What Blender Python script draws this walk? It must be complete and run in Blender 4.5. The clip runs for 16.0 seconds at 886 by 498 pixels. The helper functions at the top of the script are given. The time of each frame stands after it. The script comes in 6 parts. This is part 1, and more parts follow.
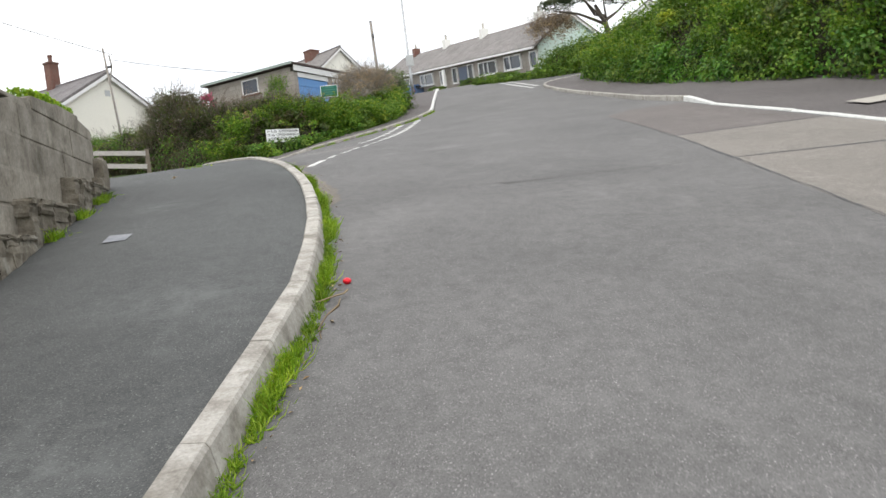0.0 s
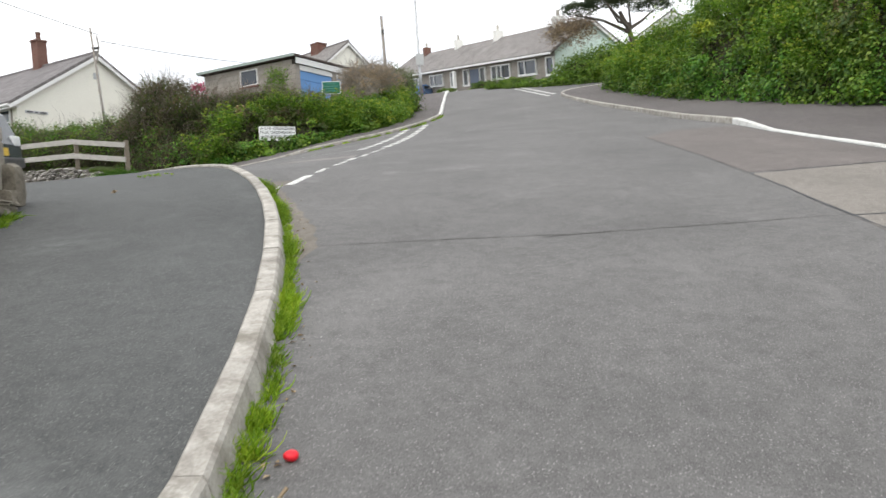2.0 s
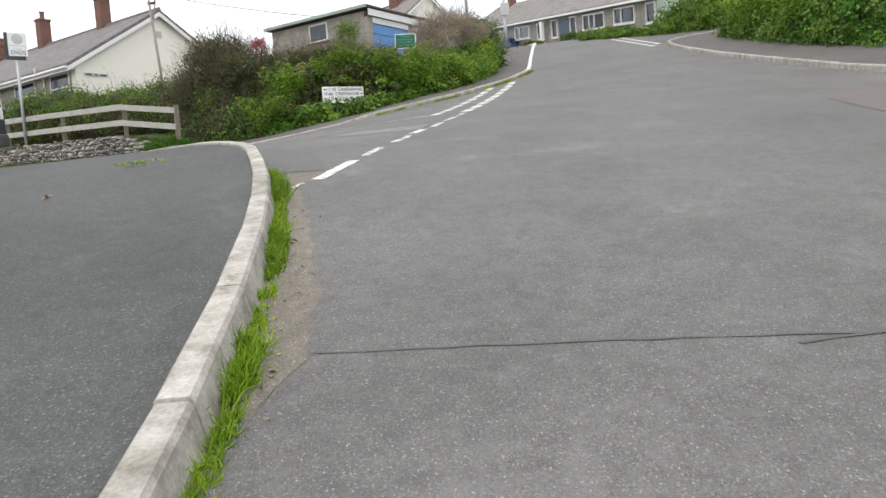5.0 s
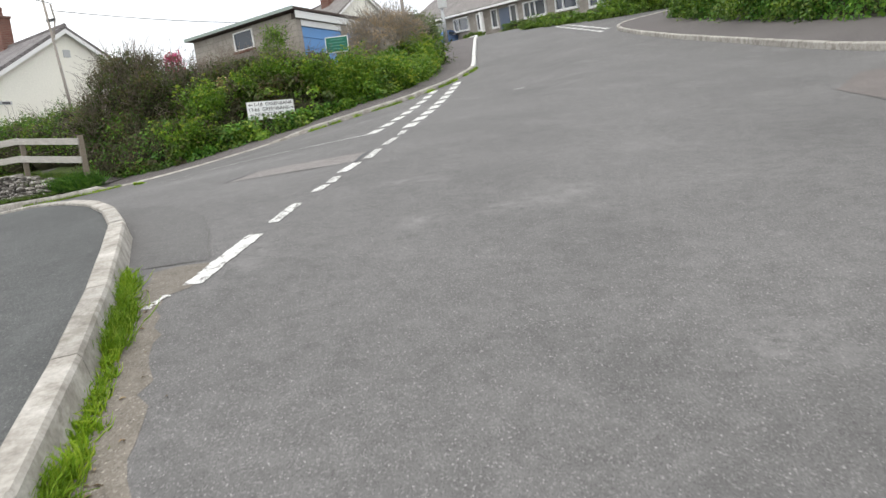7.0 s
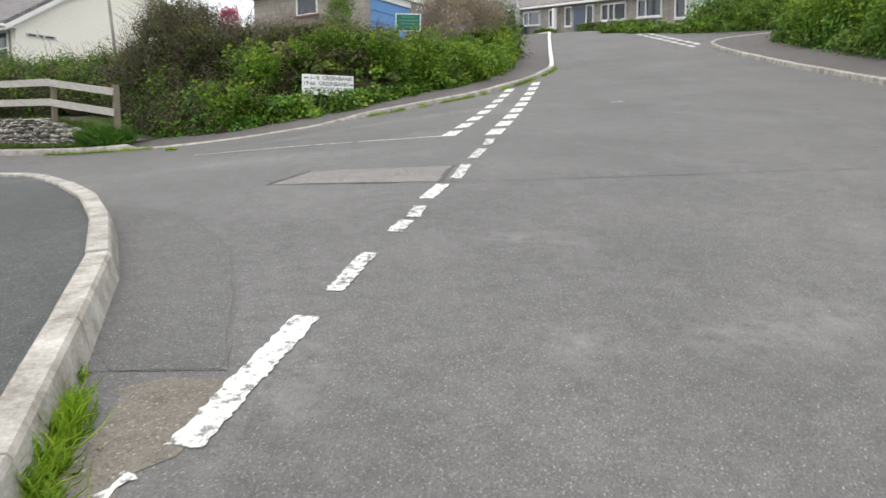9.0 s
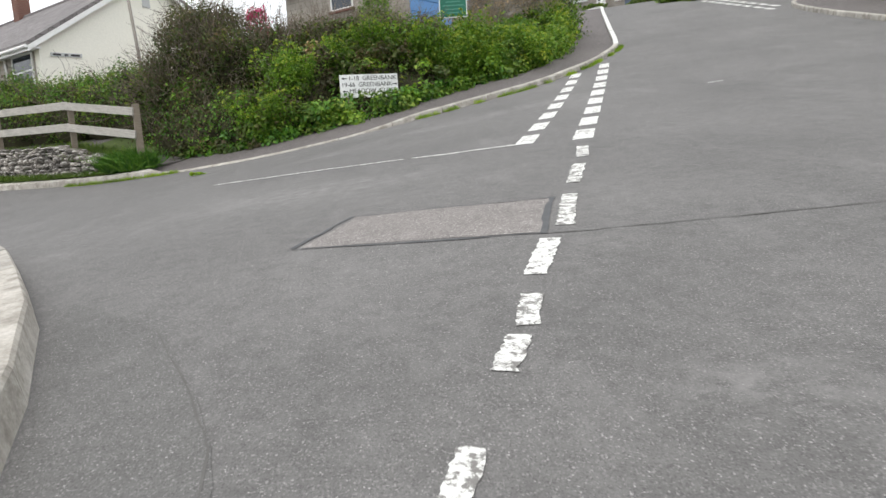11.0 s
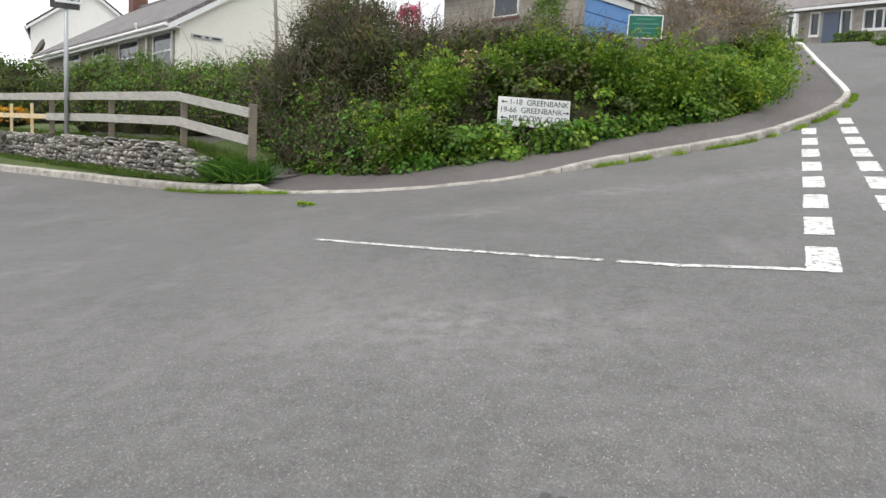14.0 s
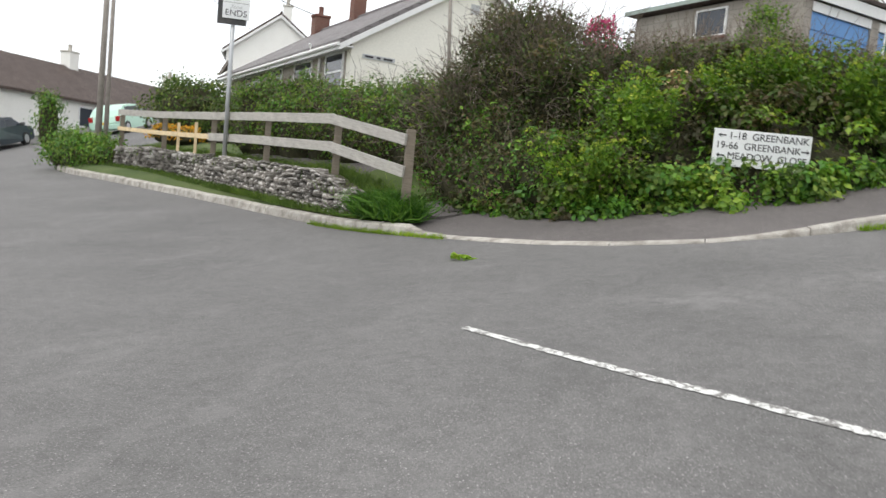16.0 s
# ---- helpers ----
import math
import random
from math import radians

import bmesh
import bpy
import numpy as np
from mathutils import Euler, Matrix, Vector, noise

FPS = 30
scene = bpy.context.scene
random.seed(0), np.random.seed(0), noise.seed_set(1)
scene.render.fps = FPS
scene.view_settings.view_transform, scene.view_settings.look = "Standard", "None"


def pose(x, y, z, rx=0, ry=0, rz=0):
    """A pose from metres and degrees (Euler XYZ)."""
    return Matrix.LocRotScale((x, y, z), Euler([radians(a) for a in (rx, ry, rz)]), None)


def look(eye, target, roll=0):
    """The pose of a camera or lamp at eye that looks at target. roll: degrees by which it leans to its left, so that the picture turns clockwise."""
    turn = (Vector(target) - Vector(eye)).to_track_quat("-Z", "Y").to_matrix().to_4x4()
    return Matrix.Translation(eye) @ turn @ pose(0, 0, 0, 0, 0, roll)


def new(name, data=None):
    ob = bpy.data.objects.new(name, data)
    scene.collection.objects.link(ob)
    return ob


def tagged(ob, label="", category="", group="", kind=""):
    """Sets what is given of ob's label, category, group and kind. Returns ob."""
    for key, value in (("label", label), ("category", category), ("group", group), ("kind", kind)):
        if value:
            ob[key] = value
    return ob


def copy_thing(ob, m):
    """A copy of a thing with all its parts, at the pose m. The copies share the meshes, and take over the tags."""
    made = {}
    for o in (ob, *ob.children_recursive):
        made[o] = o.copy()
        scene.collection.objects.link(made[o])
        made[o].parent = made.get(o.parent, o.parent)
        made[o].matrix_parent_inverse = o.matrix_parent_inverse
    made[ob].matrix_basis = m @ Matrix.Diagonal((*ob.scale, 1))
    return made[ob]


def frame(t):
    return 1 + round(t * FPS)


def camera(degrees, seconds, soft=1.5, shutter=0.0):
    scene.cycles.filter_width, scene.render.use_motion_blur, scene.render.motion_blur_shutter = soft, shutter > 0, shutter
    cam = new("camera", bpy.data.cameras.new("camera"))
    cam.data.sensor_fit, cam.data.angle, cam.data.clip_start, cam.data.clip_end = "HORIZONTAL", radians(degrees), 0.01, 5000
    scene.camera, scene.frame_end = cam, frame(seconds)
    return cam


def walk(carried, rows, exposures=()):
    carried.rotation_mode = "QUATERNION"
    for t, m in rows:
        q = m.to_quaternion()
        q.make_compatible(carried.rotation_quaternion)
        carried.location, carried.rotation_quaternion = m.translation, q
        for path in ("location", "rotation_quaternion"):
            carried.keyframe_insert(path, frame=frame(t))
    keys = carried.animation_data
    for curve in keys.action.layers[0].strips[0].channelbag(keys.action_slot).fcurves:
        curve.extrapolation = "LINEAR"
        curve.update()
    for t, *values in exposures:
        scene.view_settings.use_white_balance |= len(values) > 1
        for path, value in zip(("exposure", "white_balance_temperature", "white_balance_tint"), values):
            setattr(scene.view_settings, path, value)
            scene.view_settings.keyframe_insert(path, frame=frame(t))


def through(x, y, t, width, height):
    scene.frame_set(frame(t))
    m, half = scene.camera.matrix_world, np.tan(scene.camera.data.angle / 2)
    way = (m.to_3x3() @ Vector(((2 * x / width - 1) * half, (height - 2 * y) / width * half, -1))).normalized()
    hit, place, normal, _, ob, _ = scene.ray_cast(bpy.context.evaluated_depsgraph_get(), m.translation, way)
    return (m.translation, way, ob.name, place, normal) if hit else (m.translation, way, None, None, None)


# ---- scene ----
# camera and walk: seconds, place, yaw, pitch, roll
cam = camera(60.36, 16.0, shutter=0.2)
PATH = [
    (0.0, -1.005, -6.144, -1.201, -11.95, -1.98, 7.14),
    (0.5, -0.935, -5.552, -1.043, -11.49, -2.21, 1.40),
    (1.0, -0.789, -4.980, -0.938, -9.09, -1.74, 4.13),
    (1.5, -0.712, -4.469, -0.885, -7.64, -2.50, 5.34),
    (2.0, -0.612, -3.970, -0.722, -11.91, -1.94, 3.94),
    (2.5, -0.421, -3.419, -0.589, -14.64, -1.60, 5.48),
    (3.0, -0.294, -2.891, -0.538, -15.03, -3.42, 3.23),
    (3.5, -0.265, -2.321, -0.411, -11.76, -3.21, 0.58),
    (3.7, -0.246, -2.097, -0.416, -9.41, -1.61, 0.70),
    (5.8, -0.025, -0.203, -0.057, -5.40, -7.79, 3.86),
    (6.0, 0.000, 0.000, 0.000, -5.15, -8.09, -0.18),
    (6.5, 0.092, 0.503, 0.059, -11.04, -6.93, 0.14),
    (7.0, 0.232, 1.010, 0.234, -9.47, -5.58, 8.30),
    (7.5, 0.251, 1.587, 0.327, -11.39, -5.73, 0.69),
    (8.0, 0.212, 2.129, 0.335, -10.62, -5.71, -0.03),
    (8.5, 0.125, 2.582, 0.476, -7.03, -7.14, 6.63),
    (9.0, 0.000, 3.058, 0.629, -6.60, -6.24, 0.35),
    (9.2, -0.035, 3.239, 0.632, -8.24, -5.00, -0.80),
    (11.3, -0.068, 5.446, 0.985, -2.95, -8.08, 4.60),
    (11.5, -0.098, 5.667, 0.997, -5.33, -8.90, 4.82),
    (12.0, -0.185, 6.184, 1.128, -6.18, -5.75, -0.92),
    (12.5, -0.238, 6.728, 1.230, -1.84, -6.35, 0.57),
    (13.0, -0.346, 7.203, 1.284, -2.38, -6.08, 0.83),
    (13.5, -0.443, 7.667, 1.359, -2.58, -5.56, -2.85),
    (14.0, -0.507, 8.195, 1.486, 6.67, -6.08, -2.80),
    (14.5, -0.471, 8.656, 1.544, 6.33, -6.32, -3.44),
    (15.0, -0.653, 9.203, 1.568, 8.03, -5.58, -5.00),
    (15.5, -0.831, 9.786, 1.627, 16.24, -4.63, 2.46),
    (16.0, -1.040, 10.312, 1.681, 19.38, -5.04, -5.23),
]
walk(cam, [(t, pose(x, y, z, 90 + pitch, roll, yaw)) for t, x, y, z, yaw, pitch, roll in PATH])

# ---- world, sun ----
world = bpy.data.worlds.new("overcast_sky")
scene.world = world
world.use_nodes = True
wn = world.node_tree.nodes
wl = world.node_tree.links
sky = wn.new("ShaderNodeTexSky")
sky.sky_type = "NISHITA"
sky.sun_disc = False
sky.sun_elevation, sky.sun_rotation = radians(62), radians(203)
sky_scale = wn.new("ShaderNodeMix")
sky_scale.data_type, sky_scale.blend_type = "RGBA", "MULTIPLY"
sky_scale.inputs[0].default_value = 1.0
wl.new(sky.outputs[0], sky_scale.inputs[6])
sky_scale.inputs[7].default_value = (1, 1, 1, 1)
cloud_pos = wn.new("ShaderNodeTexCoord")
cloud = wn.new("ShaderNodeTexNoise")
cloud.inputs["Scale"].default_value, cloud.inputs["Detail"].default_value = 2.4, 6
wl.new(cloud_pos.outputs["Generated"], cloud.inputs["Vector"])
cloud_ramp = wn.new("ShaderNodeValToRGB")
cloud_ramp.color_ramp.elements[0].position, cloud_ramp.color_ramp.elements[0].color = 0.32, (9.5, 9.8, 10.3, 1)
cloud_ramp.color_ramp.elements[1].position, cloud_ramp.color_ramp.elements[1].color = 0.68, (15.5, 15.6, 15.6, 1)
wl.new(cloud.outputs["Fac"], cloud_ramp.inputs[0])
sky_mix = wn.new("ShaderNodeMix")
sky_mix.data_type = "RGBA"
sky_mix.inputs[0].default_value = 0.88
wl.new(sky_scale.outputs[2], sky_mix.inputs[6])
wl.new(cloud_ramp.outputs[0], sky_mix.inputs[7])
wl.new(sky_mix.outputs[2], wn["Background"].inputs[0])
wn["Background"].inputs[1].default_value = 0.12

sun_data = bpy.data.lights.new("sun", "SUN")
sun_data.energy, sun_data.angle, sun_data.color = 1.35, radians(22), (1, 0.96, 0.9)
sun = new("sun", sun_data)
sun.matrix_world = look((0, 0, 40), (8, 19, 0))
sun.location = (0, 0, 40)


# ---- materials ----
def shader(name, rough=0.8, metal=0.0):
    m = bpy.data.materials.new(name)
    m.use_nodes = True
    b = m.node_tree.nodes["Principled BSDF"]
    b.inputs["Roughness"].default_value, b.inputs["Metallic"].default_value = rough, metal
    b.inputs["Specular IOR Level"].default_value = 0.35
    return m, m.node_tree.nodes, m.node_tree.links, b


def coords(n, l, scale, kind="Object"):
    c = n.new("ShaderNodeTexCoord")
    mp = n.new("ShaderNodeMapping")
    mp.inputs["Scale"].default_value = scale if isinstance(scale, tuple) else (scale,) * 3
    l.new(c.outputs[kind], mp.inputs["Vector"])
    return mp.outputs[0]


def noise_of(n, l, vec, scale, detail=4, rough=0.55):
    t = n.new("ShaderNodeTexNoise")
    t.inputs["Scale"].default_value, t.inputs["Detail"].default_value, t.inputs["Roughness"].default_value = scale, detail, rough
    if vec is not None:
        l.new(vec, t.inputs["Vector"])
    return t.outputs["Fac"]


def ramp(n, l, fac, stops):
    r = n.new("ShaderNodeValToRGB")
    e = r.color_ramp.elements
    while len(e) < len(stops):
        e.new(0.5)
    for el, (p, c) in zip(e, stops):
        el.position, el.color = p, (c if len(c) == 4 else (*c, 1))
    l.new(fac, r.inputs[0])
    return r.outputs[0]


def mixed(n, l, fac, a, b, mode="MIX"):
    m = n.new("ShaderNodeMix")
    m.data_type, m.blend_type = "RGBA", mode
    for sock, v in ((m.inputs[0], fac), (m.inputs[6], a), (m.inputs[7], b)):
        if isinstance(v, (int, float)):
            sock.default_value = v
        elif isinstance(v, tuple):
            sock.default_value = (*v, 1) if len(v) == 3 else v
        else:
            l.new(v, sock)
    return m.outputs[2]


def bumped(n, l, b, height, strength, dist=0.01):
    k = n.new("ShaderNodeBump")
    k.inputs["Strength"].default_value, k.inputs["Distance"].default_value = strength, dist
    l.new(height, k.inputs["Height"])
    l.new(k.outputs[0], b.inputs["Normal"])


def grey(v):
    return (v, v, v)


def asphalt(name, dark, light, chip, chip_amount=0.5, stain=0.35, chips=140, scuffs=(), rough=0.82, gloss=0.35):
    """Worn tarmac: stone chips, fine grain, broad stains and pale scuffs."""
    m, n, l, b = shader(name, rough)
    b.inputs["Specular IOR Level"].default_value = gloss
    v = coords(n, l, 1.0)
    vor = n.new("ShaderNodeTexVoronoi")
    vor.inputs["Scale"].default_value = chips
    l.new(v, vor.inputs["Vector"])
    sep = n.new("ShaderNodeSeparateColor")
    l.new(vor.outputs["Color"], sep.inputs[0])
    fine = noise_of(n, l, v, 180, 3)
    mid = noise_of(n, l, v, 9, 5, 0.65)
    broad = noise_of(n, l, v, 0.55, 5, 0.6)
    base = mixed(n, l, ramp(n, l, mid, [(0.3, grey(0)), (0.7, grey(1))]), dark, light)
    base = mixed(n, l, ramp(n, l, sep.outputs[0], [(0.86 - 0.3 * chip_amount, grey(0)), (0.99, grey(1))]), base, chip)
    base = mixed(n, l, ramp(n, l, sep.outputs[1], [(0.0, grey(0.45)), (0.35, grey(0))]), base, tuple(0.35 * c for c in dark))
    base = mixed(n, l, ramp(n, l, sep.outputs[2], [(0.985, grey(0)), (0.992, grey(0.8))]), base, tuple(min(1, 1.7 * c) for c in chip))
    base = mixed(n, l, 0.45, base, ramp(n, l, fine, [(0.3, grey(0.55)), (0.7, grey(1.25))]), "MULTIPLY")
    base = mixed(n, l, stain, base, ramp(n, l, broad, [(0.28, grey(0.55)), (0.5, grey(1.0)), (0.75, grey(1.4))]), "MULTIPLY")
    smear = noise_of(n, l, coords(n, l, (1.6, 0.7, 1.0)), 1.1, 7, 0.7)
    base = mixed(n, l, ramp(n, l, smear, [(0.55, grey(0)), (0.74, grey(0.42 * min(1, stain * 2)))]), base, tuple(min(1, 1.55 * c) for c in light))
    for x, y, rx, ry in scuffs:
        mp = n.new("ShaderNodeMapping")
        mp.vector_type = "POINT"
        mp.inputs["Location"].default_value = (-x / rx, -y / ry, 0)
        mp.inputs["Scale"].default_value = (1 / rx, 1 / ry, 0)
        l.new(v, mp.inputs["Vector"])
        g = n.new("ShaderNodeTexGradient")
        g.gradient_type = "SPHERICAL"
        l.new(mp.outputs[0], g.inputs[0])
        flake = mixed(n, l, 1.0, g.outputs[0], ramp(n, l, noise_of(n, l, v, 7, 8, 0.75), [(0.42, grey(0)), (0.64, grey(0.85))]), "MULTIPLY")
        base = mixed(n, l, flake, base, tuple(min(1, 1.5 * c) for c in light))
    l.new(base, b.inputs["Base Color"])
    bumped(n, l, b, vor.outputs["Distance"], 0.4, 0.004)
    return m


def stone(name, stops, scale=6, rough=0.85, bump=0.5, lichen=None, speck=60, varied=0.5):
    m, n, l, b = shader(name, rough)
    v = coords(n, l, 1.0)
    info = n.new("ShaderNodeObjectInfo")
    k = noise_of(n, l, v, scale, 8, 0.65)
    c = ramp(n, l, k, stops)
    c = mixed(n, l, varied, c, ramp(n, l, info.outputs["Random"], [(0, grey(1 - 0.56 * varied)), (1, grey(1 + 0.44 * varied))]), "MULTIPLY")
    f = noise_of(n, l, v, speck, 4)
    c = mixed(n, l, 0.5, c, ramp(n, l, f, [(0.3, grey(0.6)), (0.7, grey(1.25))]), "MULTIPLY")
    if lichen:
        g = noise_of(n, l, v, scale * 0.7, 6, 0.7)
        c = mixed(n, l, ramp(n, l, g, [(0.56, grey(0)), (0.66, grey(0.8))]), c, lichen)
    l.new(c, b.inputs["Base Color"])
    bumped(n, l, b, k, bump, 0.02)
    return m


def paint(name, col, rough=0.5, wear=0.12, dirt=(0.25, 0.23, 0.2), scale=3, metal=0.0, bump=0.1):
    m, n, l, b = shader(name, rough, metal)
    v = coords(n, l, 1.0)
    k = noise_of(n, l, v, scale, 7, 0.65)
    c = mixed(n, l, ramp(n, l, k, [(0.5, grey(0)), (0.8, grey(wear * 3))]), col, dirt)
    f = noise_of(n, l, v, scale * 14, 3)
    c = mixed(n, l, 0.25, c, ramp(n, l, f, [(0.3, grey(0.8)), (0.7, grey(1.15))]), "MULTIPLY")
    l.new(c, b.inputs["Base Color"])
    bumped(n, l, b, f, bump, 0.004)
    return m


def worn_line(name, keep=0.5):
    """Road paint worn through to the tarmac in flakes."""
    m, n, l, b = shader(name, 0.7)
    v = coords(n, l, 1.0)
    k = noise_of(n, l, v, 17, 9, 0.8)
    f = noise_of(n, l, v, 70, 4)
    c = mixed(n, l, ramp(n, l, k, [(keep, grey(0)), (keep + 0.06, grey(1))]), (0.7, 0.7, 0.67), (0.19, 0.182, 0.172))
    c = mixed(n, l, 0.35, c, ramp(n, l, f, [(0.3, grey(0.7)), (0.7, grey(1.15))]), "MULTIPLY")
    l.new(c, b.inputs["Base Color"])
    bumped(n, l, b, f, 0.4, 0.004)
    return m


def leaf(name, a, b_, c_, rough=0.5, through=0.35):
    """Leaves, each with its own tone, a little light passing through them."""
    m, n, l, b = shader(name, rough)
    geo = n.new("ShaderNodeNewGeometry")
    col = ramp(n, l, geo.outputs["Random Per Island"], [(0.0, a), (0.5, b_), (1.0, c_)])
    v = coords(n, l, 1.0)
    k = noise_of(n, l, v, 1.5, 5, 0.6)
    col = mixed(n, l, 0.8, col, ramp(n, l, k, [(0.32, (0.62, 0.66, 0.66)), (0.5, grey(1.0)), (0.68, (1.6, 1.45, 1.05))]), "MULTIPLY")
    l.new(col, b.inputs["Base Color"])
    tr = n.new("ShaderNodeBsdfTranslucent")
    l.new(col, tr.inputs[0])
    mx = n.new("ShaderNodeMixShader")
    mx.inputs[0].default_value = through
    l.new(b.outputs[0], mx.inputs[1])
    l.new(tr.outputs[0], mx.inputs[2])
    l.new(mx.outputs[0], n["Material Output"].inputs[0])
    return m


def wood(name, a, b_, rough=0.8):
    m, n, l, b = shader(name, rough)
    v = coords(n, l, (3, 40, 40))
    k = noise_of(n, l, v, 1.6, 8, 0.7)
    c = ramp(n, l, k, [(0.3, a), (0.7, b_)])
    v2 = coords(n, l, 1.0)
    s = noise_of(n, l, v2, 5, 5)
    c = mixed(n, l, 0.5, c, ramp(n, l, s, [(0.3, grey(0.65)), (0.7, grey(1.2))]), "MULTIPLY")
    l.new(c, b.inputs["Base Color"])
    bumped(n, l, b, k, 0.4, 0.004)
    return m


def slates(name, a, b_, row=0.24):
    m, n, l, b = shader(name, 0.75)
    v = coords(n, l, 1.0, "UV")
    br = n.new("ShaderNodeTexBrick")
    l.new(v, br.inputs["Vector"])
    br.inputs["Scale"].default_value = 1.0
    br.inputs["Brick Width"].default_value, br.inputs["Row Height"].default_value = row * 1.2, row
    br.inputs["Mortar Size"].default_value = 0.012
    br.inputs["Color1"].default_value, br.inputs["Color2"].default_value = (*a, 1), (*b_, 1)
    br.inputs["Mortar"].default_value = (*(0.5 * x for x in a), 1)
    k = noise_of(n, l, v, 0.8, 6)
    c = mixed(n, l, 0.6, br.outputs[0], ramp(n, l, k, [(0.3, grey(0.75)), (0.7, grey(1.25))]), "MULTIPLY")
    l.new(c, b.inputs["Base Color"])
    bumped(n, l, b, br.outputs["Fac"], 0.4, 0.01)
    return m


def masonry(name, a, b_, mortar, w=0.44, h=0.215, size=0.012):
    m, n, l, b = shader(name, 0.9)
    v = coords(n, l, 1.0, "UV")
    br = n.new("ShaderNodeTexBrick")
    l.new(v, br.inputs["Vector"])
    br.inputs["Scale"].default_value = 1.0
    br.inputs["Brick Width"].default_value, br.inputs["Row Height"].default_value = w, h
    br.inputs["Mortar Size"].default_value = size
    br.inputs["Color1"].default_value, br.inputs["Color2"].default_value = (*a, 1), (*b_, 1)
    br.inputs["Mortar"].default_value = (*mortar, 1)
    k = noise_of(n, l, v, 1.5, 6)
    c = mixed(n, l, 0.6, br.outputs[0], ramp(n, l, k, [(0.3, grey(0.75)), (0.7, grey(1.25))]), "MULTIPLY")
    l.new(c, b.inputs["Base Color"])
    bumped(n, l, b, br.outputs["Fac"], -0.4, 0.01)
    return m


M_ROAD = asphalt("road_tarmac", (0.114, 0.11, 0.107), (0.162, 0.157, 0.153), (0.235, 0.229, 0.222), 0.18, 0.4, 190, rough=0.78, gloss=0.4,
                 scuffs=((1.5, 5.73, 0.5, 0.3), (1.9, 5.91, 0.35, 0.25), (0.83, 5.76, 0.3, 0.25), (0.95, 7.2, 0.4, 0.3), (-0.25, 5.6, 0.25, 0.6), (2.2, 16.6, 1.2, 0.7), (0.4, 16.2, 1.3, 0.5), (-1.0, 15.6, 0.9, 0.4), (7.25, 19.2, 0.5, 0.6), (-0.8, 11.9, 1.6, 0.7), (1.7, 3.3, 0.4, 0.3)))
M_PAVE = asphalt("footway_tarmac", (0.071, 0.074, 0.073), (0.098, 0.101, 0.099), (0.165, 0.165, 0.16), 0.2, 0.5, 190, ((-1.6, -1.5, 0.7, 0.5), (-2.2, 2.0, 0.6, 0.5), (-1.9, -3.3, 0.4, 0.5)))
M_PAVE_RED = asphalt("reddish_footway_tarmac", (0.1, 0.09, 0.088), (0.14, 0.126, 0.122), (0.22, 0.2, 0.19), 0.25, 0.3, 190)
M_PATCH = asphalt("chipped_patch_tarmac", (0.17, 0.155, 0.148), (0.24, 0.22, 0.21), (0.36, 0.34, 0.322), 0.6, 0.25)
M_PATCH_DARK = asphalt("smooth_patch_tarmac", (0.115, 0.112, 0.108), (0.145, 0.141, 0.137), (0.23, 0.225, 0.22), 0.25, 0.3, 200)
M_SLAB = asphalt("concrete_road_slab", (0.185, 0.167, 0.148), (0.25, 0.227, 0.203), (0.34, 0.32, 0.29), 0.35, 0.35)
M_OLD = asphalt("old_reddish_tarmac", (0.13, 0.114, 0.106), (0.172, 0.152, 0.143), (0.25, 0.23, 0.22), 0.2, 0.4, 190)
M_SEAL = paint("bitumen_seal", (0.068, 0.07, 0.075), 0.65, 0.2, (0.13, 0.128, 0.125), 9)
M_CRACK = paint("open_crack", (0.115, 0.111, 0.106), 0.9, 0.25, (0.15, 0.145, 0.138), 9)
M_SILT = asphalt("gutter_silt", (0.155, 0.136, 0.112), (0.225, 0.2, 0.168), (0.28, 0.257, 0.222), 0.3, 0.5, 150)
M_KERB = stone("granite_kerb", [(0.3, (0.21, 0.19, 0.162)), (0.5, (0.4, 0.375, 0.335)), (0.72, (0.56, 0.535, 0.495))], 6, 0.8, 0.45, (0.2, 0.185, 0.15), 70)
M_KERB_WHITE = paint("painted_kerb", (0.7, 0.7, 0.67), 0.7, 0.25, (0.35, 0.33, 0.3), 6, 0, 0.3)
M_LINE = worn_line("worn_road_paint", 0.52)
M_LINE_WORN = worn_line("broken_road_paint", 0.48)
M_BLOCK = stone("concrete_block", [(0.3, (0.13, 0.115, 0.09)), (0.48, (0.27, 0.245, 0.205)), (0.72, (0.42, 0.385, 0.33))], 3.2, 0.92, 0.7, (0.4, 0.37, 0.31), 40)
M_RUBBLE = stone("rubble_stone", [(0.3, (0.09, 0.078, 0.06)), (0.52, (0.21, 0.185, 0.145)), (0.75, (0.34, 0.31, 0.26))], 6, 0.92, 0.8, (0.36, 0.35, 0.3))
M_SLATE_STONE = stone("slate_stone", [(0.34, (0.07, 0.06, 0.05)), (0.5, (0.24, 0.22, 0.195)), (0.64, (0.6, 0.575, 0.54))], 2.4, 0.9, 0.7, (0.62, 0.6, 0.56), varied=0.9)
# near-black: earth of the banks, and painted shade inside bushes and between stones
M_SOIL_AND_SHADE = stone("soil_and_gap_shade", [(0.3, (0.028, 0.03, 0.014)), (0.7, (0.06, 0.055, 0.028))], 5, 0.95, 0.8)
M_FIELD = stone("rough_grass_ground", [(0.3, (0.05, 0.085, 0.02)), (0.7, (0.11, 0.14, 0.045))], 0.6, 0.95, 0.6)
